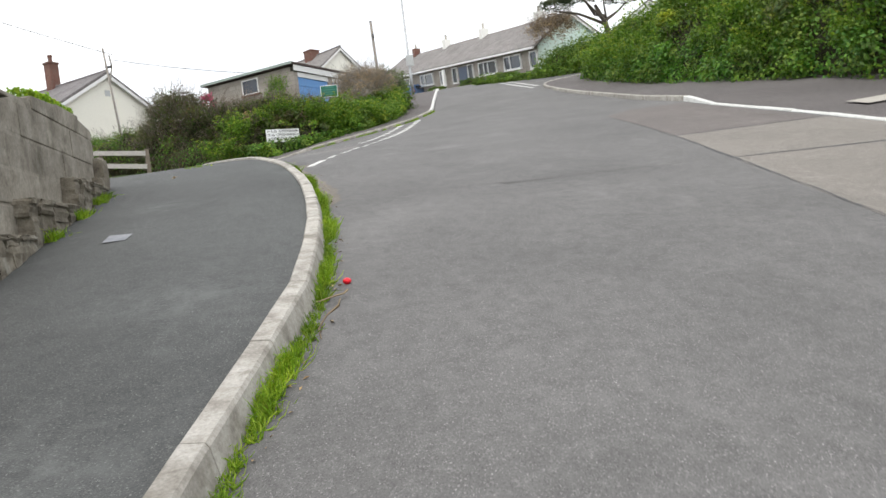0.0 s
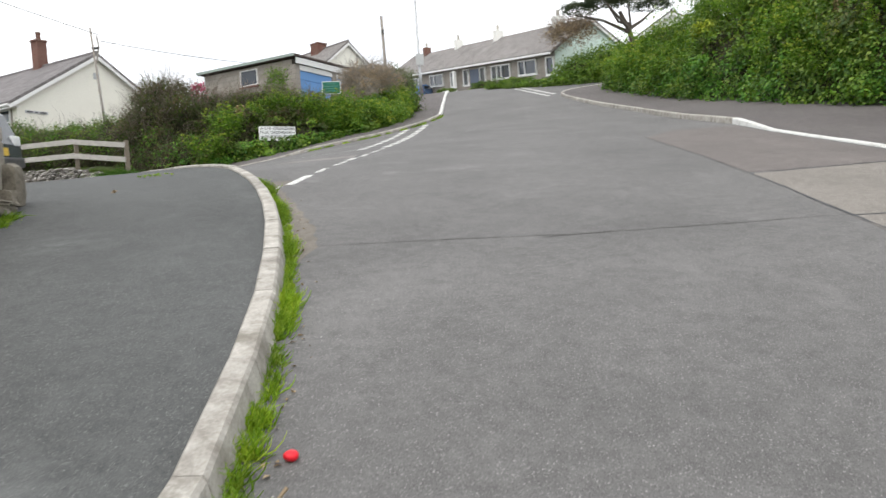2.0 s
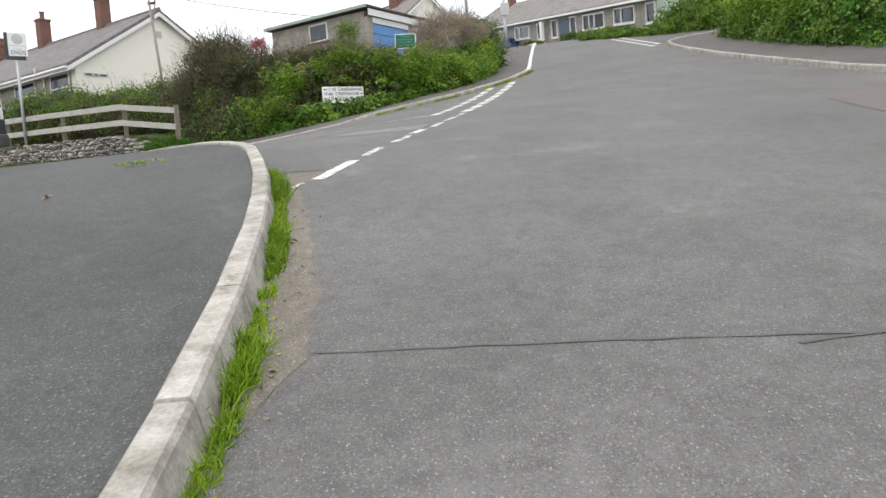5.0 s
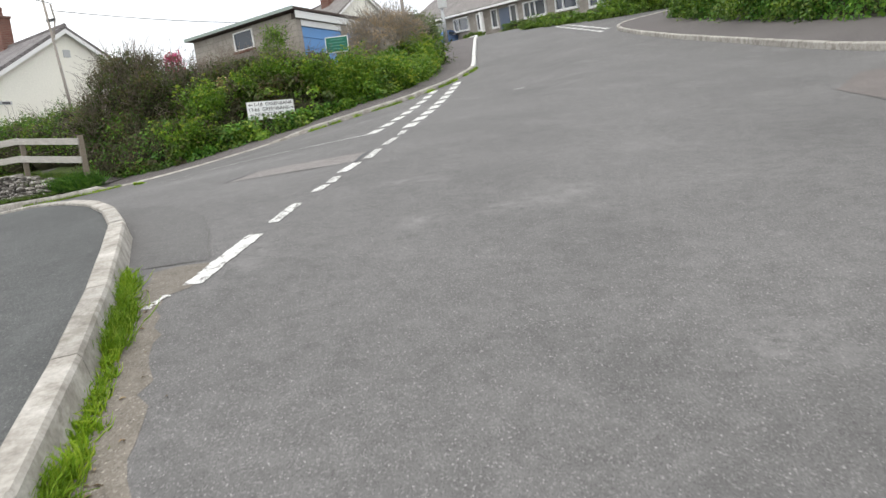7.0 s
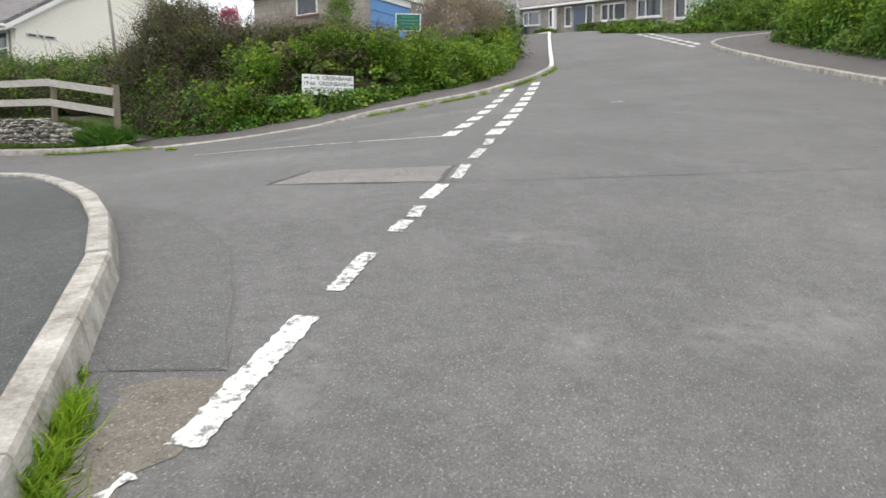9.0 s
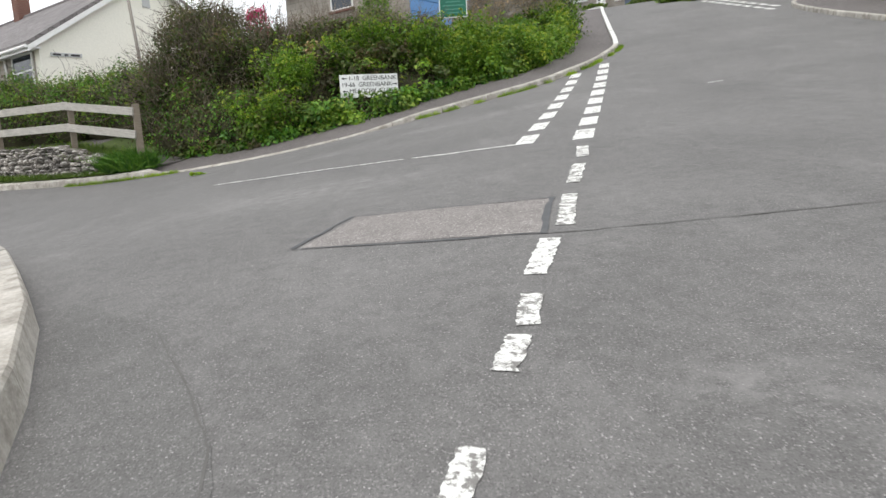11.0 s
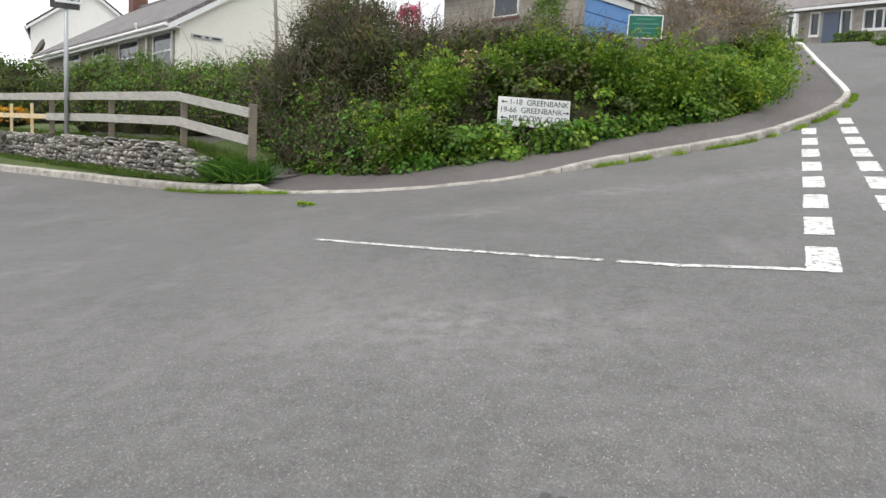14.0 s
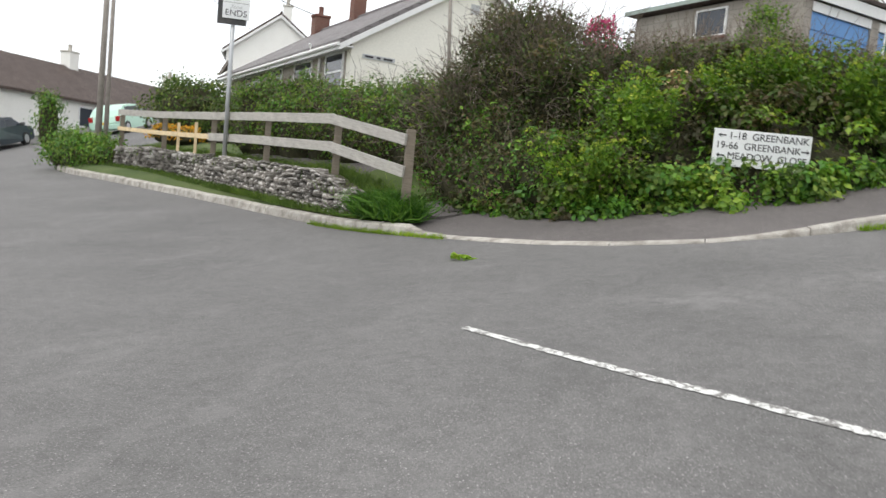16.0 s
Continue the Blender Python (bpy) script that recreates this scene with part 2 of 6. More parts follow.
M_RENDER_CREAM = paint("cream_render", (0.86, 0.84, 0.75), 0.9, 0.05, (0.5, 0.48, 0.4), 1.2, 0, 0.4)
M_RENDER_WHITE = paint("white_render", (0.84, 0.83, 0.79), 0.9, 0.06, (0.5, 0.48, 0.44), 1.0, 0, 0.4)
M_RENDER_GREEN = paint("pale_green_render", (0.62, 0.74, 0.68), 0.9, 0.05, (0.45, 0.5, 0.46), 1.0, 0, 0.3)
M_WHITE = paint("white_gloss_paint", (0.8, 0.8, 0.79), 0.4, 0.06)
M_SLATE = slates("grey_slates", (0.165, 0.15, 0.15), (0.215, 0.2, 0.2))
M_SLATE_DARK = slates("brown_grey_tiles", (0.068, 0.048, 0.042), (0.095, 0.07, 0.06))
M_SLATE_LIGHT = slates("pale_grey_slates", (0.2, 0.185, 0.175), (0.26, 0.24, 0.23))
M_BRICK = masonry("red_brick", (0.13, 0.05, 0.04), (0.18, 0.07, 0.052), (0.2, 0.16, 0.13), 0.225, 0.075, 0.01)
M_BLOCKWORK = masonry("grey_blockwork", (0.31, 0.28, 0.245), (0.37, 0.34, 0.3), (0.26, 0.237, 0.208))
M_BLUE = paint("blue_door_paint", (0.13, 0.3, 0.6), 0.5, 0.1, (0.2, 0.3, 0.42))
M_NAVY = paint("navy_panel", (0.07, 0.1, 0.16), 0.4, 0.05)
M_GREEN_SIGN = paint("green_sign_face", (0.01, 0.13, 0.085), 0.35, 0.03)
M_GREEN_TEXT = paint("faded_sign_text", (0.07, 0.24, 0.18), 0.5, 0.1)
M_GREEN_EDGE = paint("green_grey_trim", (0.3, 0.36, 0.33), 0.6)
M_BLACK = paint("black_lettering", (0.025, 0.025, 0.028), 0.5, 0.1, (0.2, 0.2, 0.2))
M_SIGN_WHITE = paint("white_sign_face", (0.8, 0.81, 0.81), 0.45, 0.08, (0.45, 0.47, 0.42), 5)
M_SIGN_GREY = paint("weathered_grey_sign", (0.5, 0.51, 0.51), 0.5, 0.15)
M_STEEL = paint("galvanised_steel", (0.42, 0.43, 0.44), 0.45, 0.1, (0.28, 0.27, 0.26), 5, 0.6)
M_DARK = paint("dark_frame", (0.05, 0.05, 0.05), 0.5)
M_RAIL = wood("weathered_rail", (0.3, 0.28, 0.25), (0.52, 0.5, 0.46))
M_POST = wood("dark_fence_post", (0.13, 0.11, 0.085), (0.26, 0.22, 0.17))
M_NEW_WOOD = wood("new_pine_rail", (0.6, 0.45, 0.25), (0.78, 0.64, 0.42))
M_POLE = wood("telegraph_pole_wood", (0.2, 0.175, 0.15), (0.38, 0.35, 0.315))
M_BARK = wood("grey_brown_bark", (0.06, 0.05, 0.04), (0.15, 0.125, 0.1))
M_TWIG = wood("bare_twig", (0.12, 0.095, 0.075), (0.27, 0.22, 0.175))
M_WIRE = paint("black_cable", (0.03, 0.03, 0.03), 0.6)
M_CARWHITE = paint("white_car_paint", (0.75, 0.76, 0.78), 0.2, 0.02)
M_CARDARK = paint("dark_blue_grey_car_paint", (0.035, 0.045, 0.055), 0.2, 0.02)
M_CARBLUE = paint("blue_car_paint", (0.1, 0.19, 0.38), 0.22, 0.02)
M_CARGREEN = paint("pale_green_car_paint", (0.5, 0.72, 0.6), 0.22, 0.02)
M_TYRE = paint("tyre_rubber", (0.02, 0.02, 0.02), 0.85)
M_RIM = paint("alloy_rim", (0.5, 0.5, 0.52), 0.35, 0.1, (0.2, 0.2, 0.2), 5, 0.8)
M_REDLIGHT = paint("red_lamp_lens", (0.4, 0.02, 0.02), 0.2)
M_YELLOW = paint("yellow_plate", (0.75, 0.5, 0.06), 0.4)
M_RED = paint("red_plastic", (0.8, 0.015, 0.03), 0.35, 0.02)
M_COVER = stone("worn_metal_cover", [(0.3, (0.2, 0.21, 0.23)), (0.7, (0.3, 0.31, 0.33))], 8, 0.6, 0.2)
M_CONCRETE = stone("pale_concrete", [(0.3, (0.42, 0.39, 0.34)), (0.7, (0.56, 0.53, 0.48))], 3, 0.9, 0.3)


def glass_mat():
    m, n, l, b = shader("window_glass", 0.06)
    b.inputs["Base Color"].default_value = (0.03, 0.04, 0.055, 1)
    b.inputs["Specular IOR Level"].default_value = 0.6
    return m


M_GLASS = glass_mat()

L_BRAMBLE = leaf("bramble_leaves", (0.04, 0.085, 0.014), (0.08, 0.13, 0.025), (0.14, 0.15, 0.045))
L_DARK = leaf("dark_twiggy_leaves", (0.05, 0.06, 0.022), (0.09, 0.085, 0.04), (0.15, 0.115, 0.065))
L_IVY = leaf("ivy_leaves", (0.04, 0.13, 0.015), (0.09, 0.24, 0.025), (0.19, 0.36, 0.05), 0.4)
L_ALEX = leaf("alexanders_leaves", (0.06, 0.15, 0.012), (0.12, 0.24, 0.02), (0.22, 0.34, 0.035), 0.45)
L_UMBEL = leaf("alexanders_flowers", (0.2, 0.29, 0.03), (0.3, 0.38, 0.04), (0.42, 0.46, 0.06), 0.6)
L_HEDGE = leaf("hedge_leaves", (0.05, 0.12, 0.015), (0.11, 0.2, 0.025), (0.22, 0.3, 0.05))
L_DRY = leaf("dry_stems", (0.2, 0.14, 0.085), (0.3, 0.22, 0.135), (0.42, 0.33, 0.21), 0.8, 0.1)
L_BUFF = leaf("buff_twig_tips", (0.3, 0.22, 0.14), (0.42, 0.32, 0.21), (0.55, 0.44, 0.3), 0.85, 0.3)
L_PINK = leaf("pink_flowers", (0.55, 0.02, 0.12), (0.75, 0.05, 0.22), (0.85, 0.16, 0.36), 0.5)
L_GORSE = leaf("orange_flowers", (0.55, 0.25, 0.01), (0.68, 0.36, 0.02), (0.5, 0.3, 0.05), 0.6)
L_PINE = leaf("pine_needles", (0.03, 0.05, 0.022), (0.05, 0.075, 0.03), (0.08, 0.095, 0.045))
L_GRASS = leaf("grass_blades", (0.16, 0.3, 0.015), (0.26, 0.45, 0.025), (0.42, 0.54, 0.06), 0.5, 0.4)
L_VERGE = leaf("verge_grass_blades", (0.07, 0.14, 0.018), (0.12, 0.21, 0.028), (0.2, 0.28, 0.055), 0.6, 0.3)


# ---- helpers of the scene ----
def ground_z(x, y):
    """Height of the road surface: a hill that climbs along the main road and flattens into the side road."""
    a = radians(14)
    s, q = x * math.sin(a) + y * math.cos(a), x * math.cos(a) - y * math.sin(a)

    def soft(v, k):
        return k * np.logaddexp(0, v / k)

    s = s - soft(s - 62, 4)
    s = s + soft(-s - 20, 4)
    q = q - soft(q - 20, 3) + soft(-q - 40, 4)
    side = 1 / (1 + np.exp(-(s - 9) / 3))
    return float(-1.196 + 0.232 * s - 0.0555 * q - 0.0881 * soft(s - 5, 2.5) + 0.0896 * soft(s - 19, 3)
                 - 0.1972 * soft(-q - 3, 1.5) * side + 0.0783 * q * side + 0.1981 * soft(-q - 8, 2) * side - 0.065 * soft(-q - 22, 2) - 0.1 * soft(s - 41, 2))


def mesh_of(name, verts, faces, mat, smooth=False, uvs=None):
    me = bpy.data.meshes.new(name)
    me.from_pydata([tuple(v) for v in verts], [], faces)
    if mat:
        me.materials.append(mat)
    if smooth:
        me.polygons.foreach_set("use_smooth", [True] * len(me.polygons))
    me.update()
    return me


def thing(name, m, label, category, group="", kind=""):
    ob = new(name)
    ob.empty_display_size = 0.2
    ob.matrix_world = m
    return tagged(ob, label, category, group, kind)


def box_uv(me):
    uv = me.uv_layers.new(name="UVMap")
    for p in me.polygons:
        nrm = p.normal
        for li in p.loop_indices:
            c = me.vertices[me.loops[li].vertex_index].co
            if abs(nrm.z) > 0.9:
                uv.data[li].uv = (c.x, c.y)
            else:
                t = Vector((-nrm.y, nrm.x, 0)).normalized()
                h = math.hypot(nrm.x, nrm.y)
                uv.data[li].uv = (c.dot(t), c.z / max(h, 0.3))


def part(name, bm, material, parent, label="", smooth=False):
    me = bpy.data.meshes.new(name)
    bmesh.ops.recalc_face_normals(bm, faces=bm.faces)
    bm.to_mesh(me)
    bm.free()
    me.materials.append(material)
    box_uv(me)
    if smooth:
        me.polygons.foreach_set("use_smooth", [True] * len(me.polygons))
    ob = new(name, me)
    ob.parent = parent
    if label:
        tagged(ob, label)
    return ob


def solid(name, bm, m, material, label, category, group="", kind="", smooth=False):
    ob = part(name, bm, material, None, smooth=smooth)
    ob.matrix_world = m
    return tagged(ob, label, category, group, kind)


def box(x0, x1, y0, y1, z0, z1, bevel=0.0, bm=None):
    bm = bm or bmesh.new()
    vs = [bm.verts.new((x, y, z)) for z in (z0, z1) for y in (y0, y1) for x in (x0, x1)]
    fs = [bm.faces.new([vs[i] for i in f]) for f in ((0, 2, 3, 1), (4, 5, 7, 6), (0, 1, 5, 4), (2, 6, 7, 3), (0, 4, 6, 2), (1, 3, 7, 5))]
    if bevel:
        bmesh.ops.bevel(bm, geom=list({e for f in fs for e in f.edges}), offset=bevel, segments=2, affect="EDGES", profile=0.6)
    return bm


def prism(profile, y0, y1, bm=None):
    """A profile of (x, z) pushed along y."""
    bm = bm or bmesh.new()
    a = [bm.verts.new((x, y0, z)) for x, z in profile]
    b = [bm.verts.new((x, y1, z)) for x, z in profile]
    bm.faces.new(a)
    bm.faces.new(b[::-1])
    for i in range(len(a)):
        j = (i + 1) % len(a)
        bm.faces.new((a[i], b[i], b[j], a[j]))
    return bm


def tube(points, radii, sides=10, bm=None):
    bm = bm or bmesh.new()
    pts = [Vector(p) for p in points]
    if not hasattr(radii, "__len__"):
        radii = [radii] * len(pts)
    rings = []
    for i, p in enumerate(pts):
        d = (pts[min(i + 1, len(pts) - 1)] - pts[max(i - 1, 0)]).normalized()
        a = d.orthogonal().normalized() if not rings else (last - d * last.dot(d)).normalized()
        last = a
        b = d.cross(a)
        rings.append([bm.verts.new(p + radii[i] * (math.cos(t) * a + math.sin(t) * b)) for t in [2 * math.pi * k / sides for k in range(sides)]])
    for r, s in zip(rings, rings[1:]):
        for k in range(sides):
            j = (k + 1) % sides
            bm.faces.new((r[k], r[j], s[j], s[k]))
    bm.faces.new(rings[0][::-1])
    bm.faces.new(rings[-1])
    return bm


def smooth_line(points, step):
    """A line through plan points, rounded, with even steps."""
    p = [Vector((x, y)) for x, y in points]
    p = [2 * p[0] - p[1]] + p + [2 * p[-1] - p[-2]]
    out = []
    for a, b, c, d in zip(p, p[1:], p[2:], p[3:]):
        for k in range(12):
            t = k / 12
            out.append(0.5 * (2 * b + (c - a) * t + (2 * a - 5 * b + 4 * c - d) * t * t + (3 * b - a - 3 * c + d) * t ** 3))
    out.append(p[-2])
    return even(out, step)


def even(line, step=None, count=None):
    line = [Vector(q[:2]) for q in line]
    d = [0]
    for a, b in zip(line, line[1:]):
        d.append(d[-1] + (b - a).length)
    count = count or max(2, round(d[-1] / step) + 1)
    out, i = [], 0
    for k in range(count):
        t = d[-1] * k / (count - 1)
        while i < len(d) - 2 and d[i + 1] < t:
            i += 1
        f = (t - d[i]) / max(d[i + 1] - d[i], 1e-9)
        out.append(line[i].lerp(line[i + 1], f))
    return out


def offset(line, by):
    """The line moved sideways, to its left for a positive distance."""
    out = []
    for i, p in enumerate(line):
        t = (line[min(i + 1, len(line) - 1)] - line[max(i - 1, 0)]).normalized()
        out.append(p + by * Vector((-t.y, t.x)))
    return out


def strip(name, a, b, across, lift, mat, thick=0.25):
    """A paved strip between two plan lines of equal count, on the hill, with thickness."""
    n = len(a)
    verts, faces = [], []
    for i in range(n):
        for k in range(across + 1):
            p = a[i].lerp(b[i], k / across)
            up = lift(i, k / across) if callable(lift) else lift
            verts.append((p.x, p.y, ground_z(p.x, p.y) + up))
    w = across + 1
    for i in range(n - 1):
        for k in range(across):
            faces.append((i * w + k, i * w + k + 1, (i + 1) * w + k + 1, (i + 1) * w + k))
    top = len(verts)
    rim = [i * w for i in range(n)] + [(n - 1) * w + k for k in range(1, w)] + [i * w + across for i in range(n - 2, -1, -1)] + [k for k in range(across - 1, 0, -1)]
    verts += [(verts[i][0], verts[i][1], verts[i][2] - thick) for i in rim]
    for k in range(len(rim)):
        j = (k + 1) % len(rim)
        faces.append((rim[k], rim[j], top + j, top + k))
    me = mesh_of(name, verts, faces, mat)
    bm = bmesh.new()
    bm.from_mesh(me)
    bmesh.ops.recalc_face_normals(bm, faces=bm.faces)
    bm.to_mesh(me)
    bm.free()
    return new(name, me)


def decal(name, outline, lift, mat, cell=0.25, parent=None):
    """A thin sheet lying on the hill inside a plan outline, cut fine enough to follow it."""
    bm = bmesh.new()
    vs = [bm.verts.new((x, y, 0)) for x, y in outline]
    bm.faces.new(vs)
    xs, ys = [p[0] for p in outline], [p[1] for p in outline]
    for axis, lo, hi in ((0, min(xs), max(xs)), (1, min(ys), max(ys))):
        for k in range(1, int((hi - lo) / cell) + 1):
            co, no = [0, 0, 0], [0, 0, 0]
            co[axis], no[axis] = lo + k * cell, 1
            bmesh.ops.bisect_plane(bm, geom=bm.verts[:] + bm.edges[:] + bm.faces[:], plane_co=co, plane_no=no)
    for v in bm.verts:
        v.co.z = ground_z(v.co.x, v.co.y) + lift
    for f in bm.faces:
        f.normal_update()
        if f.normal.z < 0:
            f.normal_flip()
    me = bpy.data.meshes.new(name)
    bm.to_mesh(me)
    bm.free()
    me.materials.append(mat)
    ob = new(name, me)
    ob.parent = parent
    return ob


def ragged(points, amount, step=0.12, seed=0):
    """A closed outline with a broken edge."""
    rnd = random.Random(seed)
    out = []
    for (x0, y0), (x1, y1) in zip(points, points[1:] + points[:1]):
        n = max(1, int(math.hypot(x1 - x0, y1 - y0) / step))
        for k in range(n):
            t = k / n
            out.append((x0 + (x1 - x0) * t + rnd.uniform(-amount, amount), y0 + (y1 - y0) * t + rnd.uniform(-amount, amount)))
    return out


def leaves(name, points, normals, size, mat, parent=None, rng=None, droop=0.35, slim=0.6, spread=0.9):
    """One mesh of many small folded leaves at the given places, facing roughly the given ways."""
    rng = rng or np.random.default_rng(1)
    n = len(points)
    nrm = normals + rng.normal(0, spread, (n, 3))
    nrm /= np.linalg.norm(nrm, axis=1)[:, None] + 1e-9
    t = rng.normal(0, 1, (n, 3))
    t[:, 2] -= droop
    t -= nrm * (t * nrm).sum(1)[:, None]
    t /= np.linalg.norm(t, axis=1)[:, None] + 1e-9
    b = np.cross(nrm, t)
    s = size * rng.uniform(0.55, 1.35, (n, 1))
    base = points - t * s * 0.5
    tip = points + t * s * 0.5 - nrm * s * 0.12
    l = points + b * s * slim * 0.5 + nrm * s * 0.12
    r = points - b * s * slim * 0.5 + nrm * s * 0.12
    v = np.stack([base, l, tip, r], 1).reshape(-1, 3)
    i = np.arange(n)[:, None] * 4
    f = np.concatenate([i + [[0, 1, 2]], i + [[0, 2, 3]]], 1).reshape(-1, 3)
    me = bpy.data.meshes.new(name)
    me.vertices.add(len(v))
    me.vertices.foreach_set("co", v.astype(np.float32).ravel())
    me.loops.add(f.size)
    me.loops.foreach_set("vertex_index", f.astype(np.int32).ravel())
    me.polygons.add(len(f))
    me.polygons.foreach_set("loop_start", np.arange(0, f.size, 3, dtype=np.int32))
    me.update()
    me.materials.append(mat)
    ob = tagged(new(name, me), kind="stuff")
    ob.parent = parent
    return ob


def sticks(name, starts, ends, r0, r1, mat, parent=None, rng=None, bend=0.15, seg=4):
    """One mesh of many thin bent twigs."""
    rng = rng or np.random.default_rng(2)
    n = len(starts)
    d = ends - starts
    ln = np.linalg.norm(d, axis=1)[:, None]
    side = np.cross(d, rng.normal(0, 1, (n, 3)))
    side /= np.linalg.norm(side, axis=1)[:, None] + 1e-9
    up = np.cross(d, side)
    up /= np.linalg.norm(up, axis=1)[:, None] + 1e-9
    rings = []
    for k in range(seg + 1):
        t = k / seg
        c = starts + d * t + side * ln * bend * math.sin(math.pi * t) + rng.normal(0, 0.02, (n, 3)) * ln * (0 < k < seg)
        rad = r0 + (r1 - r0) * t
        for a in (0, 2.1, 4.2):
            rings.append(c + rad * (math.cos(a) * side + math.sin(a) * up))
    v = np.stack(rings, 1).reshape(-1, 3)
    w = 3 * (seg + 1)
    quads = [(3 * k + a, 3 * k + (a + 1) % 3, 3 * k + 3 + (a + 1) % 3, 3 * k + 3 + a) for k in range(seg) for a in range(3)]
    f = (np.arange(n)[:, None, None] * w + np.array(quads)[None]).reshape(-1, 4)
    me = bpy.data.meshes.new(name)
    me.vertices.add(len(v))
    me.vertices.foreach_set("co", v.astype(np.float32).ravel())
    me.loops.add(f.size)
    me.loops.foreach_set("vertex_index", f.astype(np.int32).ravel())
    me.polygons.add(len(f))
    me.polygons.foreach_set("loop_start", np.arange(0, f.size, 4, dtype=np.int32))
    me.update()
    me.materials.append(mat)
    ob = tagged(new(name, me), kind="stuff")
    ob.parent = parent
    return ob


def lumps(rng, blobs, n, shell=(0.72, 1.05), below=0.0):
    """Places on and just inside a heap of rounded lumps, none buried deep, with the way outwards."""
    blobs = np.array(blobs, float)
    c, r = blobs[:, :3], blobs[:, 3:6]
    area = (r[:, 0] * r[:, 1] + r[:, 1] * r[:, 2] + r[:, 0] * r[:, 2])
    out_p, out_n, got = [], [], 0
    while got < n:
        k = rng.choice(len(blobs), n, p=area / area.sum())
        d = rng.normal(0, 1, (n, 3))
        d /= np.linalg.norm(d, axis=1)[:, None]
        d[:, 2] = np.where(d[:, 2] < -0.35, -d[:, 2], d[:, 2])
        rough = 1 + 0.16 * np.sin(d[:, 0] * 7 + k * 1.7) * np.sin(d[:, 1] * 6 + k) + 0.12 * np.sin(d[:, 2] * 11 + k * 2.3)
        p = c[k] + r[k] * d * (rng.uniform(*shell, n) * rough)[:, None]
        deep = np.zeros(n, bool)
        for j in range(len(blobs)):
            deep |= (((p - c[j]) / r[j]) ** 2).sum(1) < 0.45
        keep = ~deep
        out_p.append(p[keep])
        out_n.append((d / r[k] * r[k].mean(1)[:, None])[keep])
        got += keep.sum()
    return np.concatenate(out_p)[:n], np.concatenate(out_n)[:n]


def lump_core(name, blobs, mat, parent, shrink=0.8, seed=0):
    bm = bmesh.new()
    for i, (x, y, z, rx, ry, rz) in enumerate(blobs):
        g = bmesh.ops.create_icosphere(bm, subdivisions=3, radius=1)
        for v in g["verts"]:
            k = 1 + 0.25 * noise.noise(v.co * 2.2 + Vector((i * 3.1, seed, 0)))
            v.co = Vector((x + v.co.x * rx * shrink * k, y + v.co.y * ry * shrink * k, z + v.co.z * rz * shrink * k))
    return part(name, bm, mat, parent)


def bank_surface(line, height, depth, u, v):
    """A place on a hedge bank: u along its foot line, v from foot to crest."""
    bulge = 0.25 if depth is far_d else 0.42
    n = len(line) - 1
    f = np.clip(u * n, 0, n - 1e-6)
    i = f.astype(int)
    t = (f - i)[:, None]
    arr = np.array([[p.x, p.y] for p in line])
    p = arr[i] * (1 - t) + arr[i + 1] * t
    tan = arr[i + 1] - arr[i]
    tan /= np.linalg.norm(tan, axis=1)[:, None]
    inward = np.stack([-tan[:, 1], tan[:, 0]], 1)
    h, dp = height(u), depth(u)
    back = dp * (0.5 * v + 0.5 * v ** 2)
    lump = bulge * (np.sin(u * 61 + v * 5) * np.sin(v * 7 + u * 23) + 0.6 * np.sin(u * 143 + v * 13) * np.cos(v * 17 + u * 71))
    xy = p + inward * (back - lump * np.minimum(1, 4 * v))[:, None]
    z0 = np.array([ground_z(a, b) for a, b in p])
    z = z0 + h * v
    nrm = np.concatenate([-inward * (1.1 - v)[:, None], (0.35 + v)[:, None]], 1)
    return np.concatenate([xy, z[:, None]], 1), nrm / np.linalg.norm(nrm, axis=1)[:, None]


def bank_core(name, line, height, depth, mat, parent, back=4.0, inset=0.26):
    nu, nv = 120, 10
    u, v = np.meshgrid(np.linspace(0, 1, nu), np.linspace(0, 1, nv), indexing="ij")
    p, nr = bank_surface(line, height, depth, u.ravel(), v.ravel())
    p = p - nr * inset
    p = p.reshape(nu, nv, 3)
    crest, foot = p[:, -1], p[:, 0]
    away = crest - foot
    away[:, 2] = 0
    away /= np.linalg.norm(away, axis=1)[:, None] + 1e-9
    rear = crest + away * back
    low = rear.copy()
    low[:, 2] = foot[:, 2] - 0.4
    p[:, 0, 2] -= 0.3
    rows = np.concatenate([p, rear[:, None], low[:, None]], 1)
    w = nv + 2
    faces = [(i * w + k, (i + 1) * w + k, (i + 1) * w + k + 1, i * w + k + 1) for i in range(nu - 1) for k in range(w - 1)]
    faces += [tuple(range(w)), tuple((nu - 1) * w + k for k in range(w - 1, -1, -1))]
    ob = new(name, mesh_of(name, rows.reshape(-1, 3), faces, mat))
    ob.parent = parent
    return ob


def lettering(name, text, size, mat, parent, m, depth=0.002):
    cu = bpy.data.curves.new(name, "FONT")
    cu.body, cu.size, cu.extrude, cu.align_x, cu.align_y = text, size, depth, "CENTER", "CENTER"
    tmp = new(name, cu)
    me = bpy.data.meshes.new_from_object(tmp)
    bpy.data.objects.remove(tmp)
    me.materials.append(mat)
    ob = new(name, me)
    ob.parent = parent
    ob.matrix_local = m
    return ob


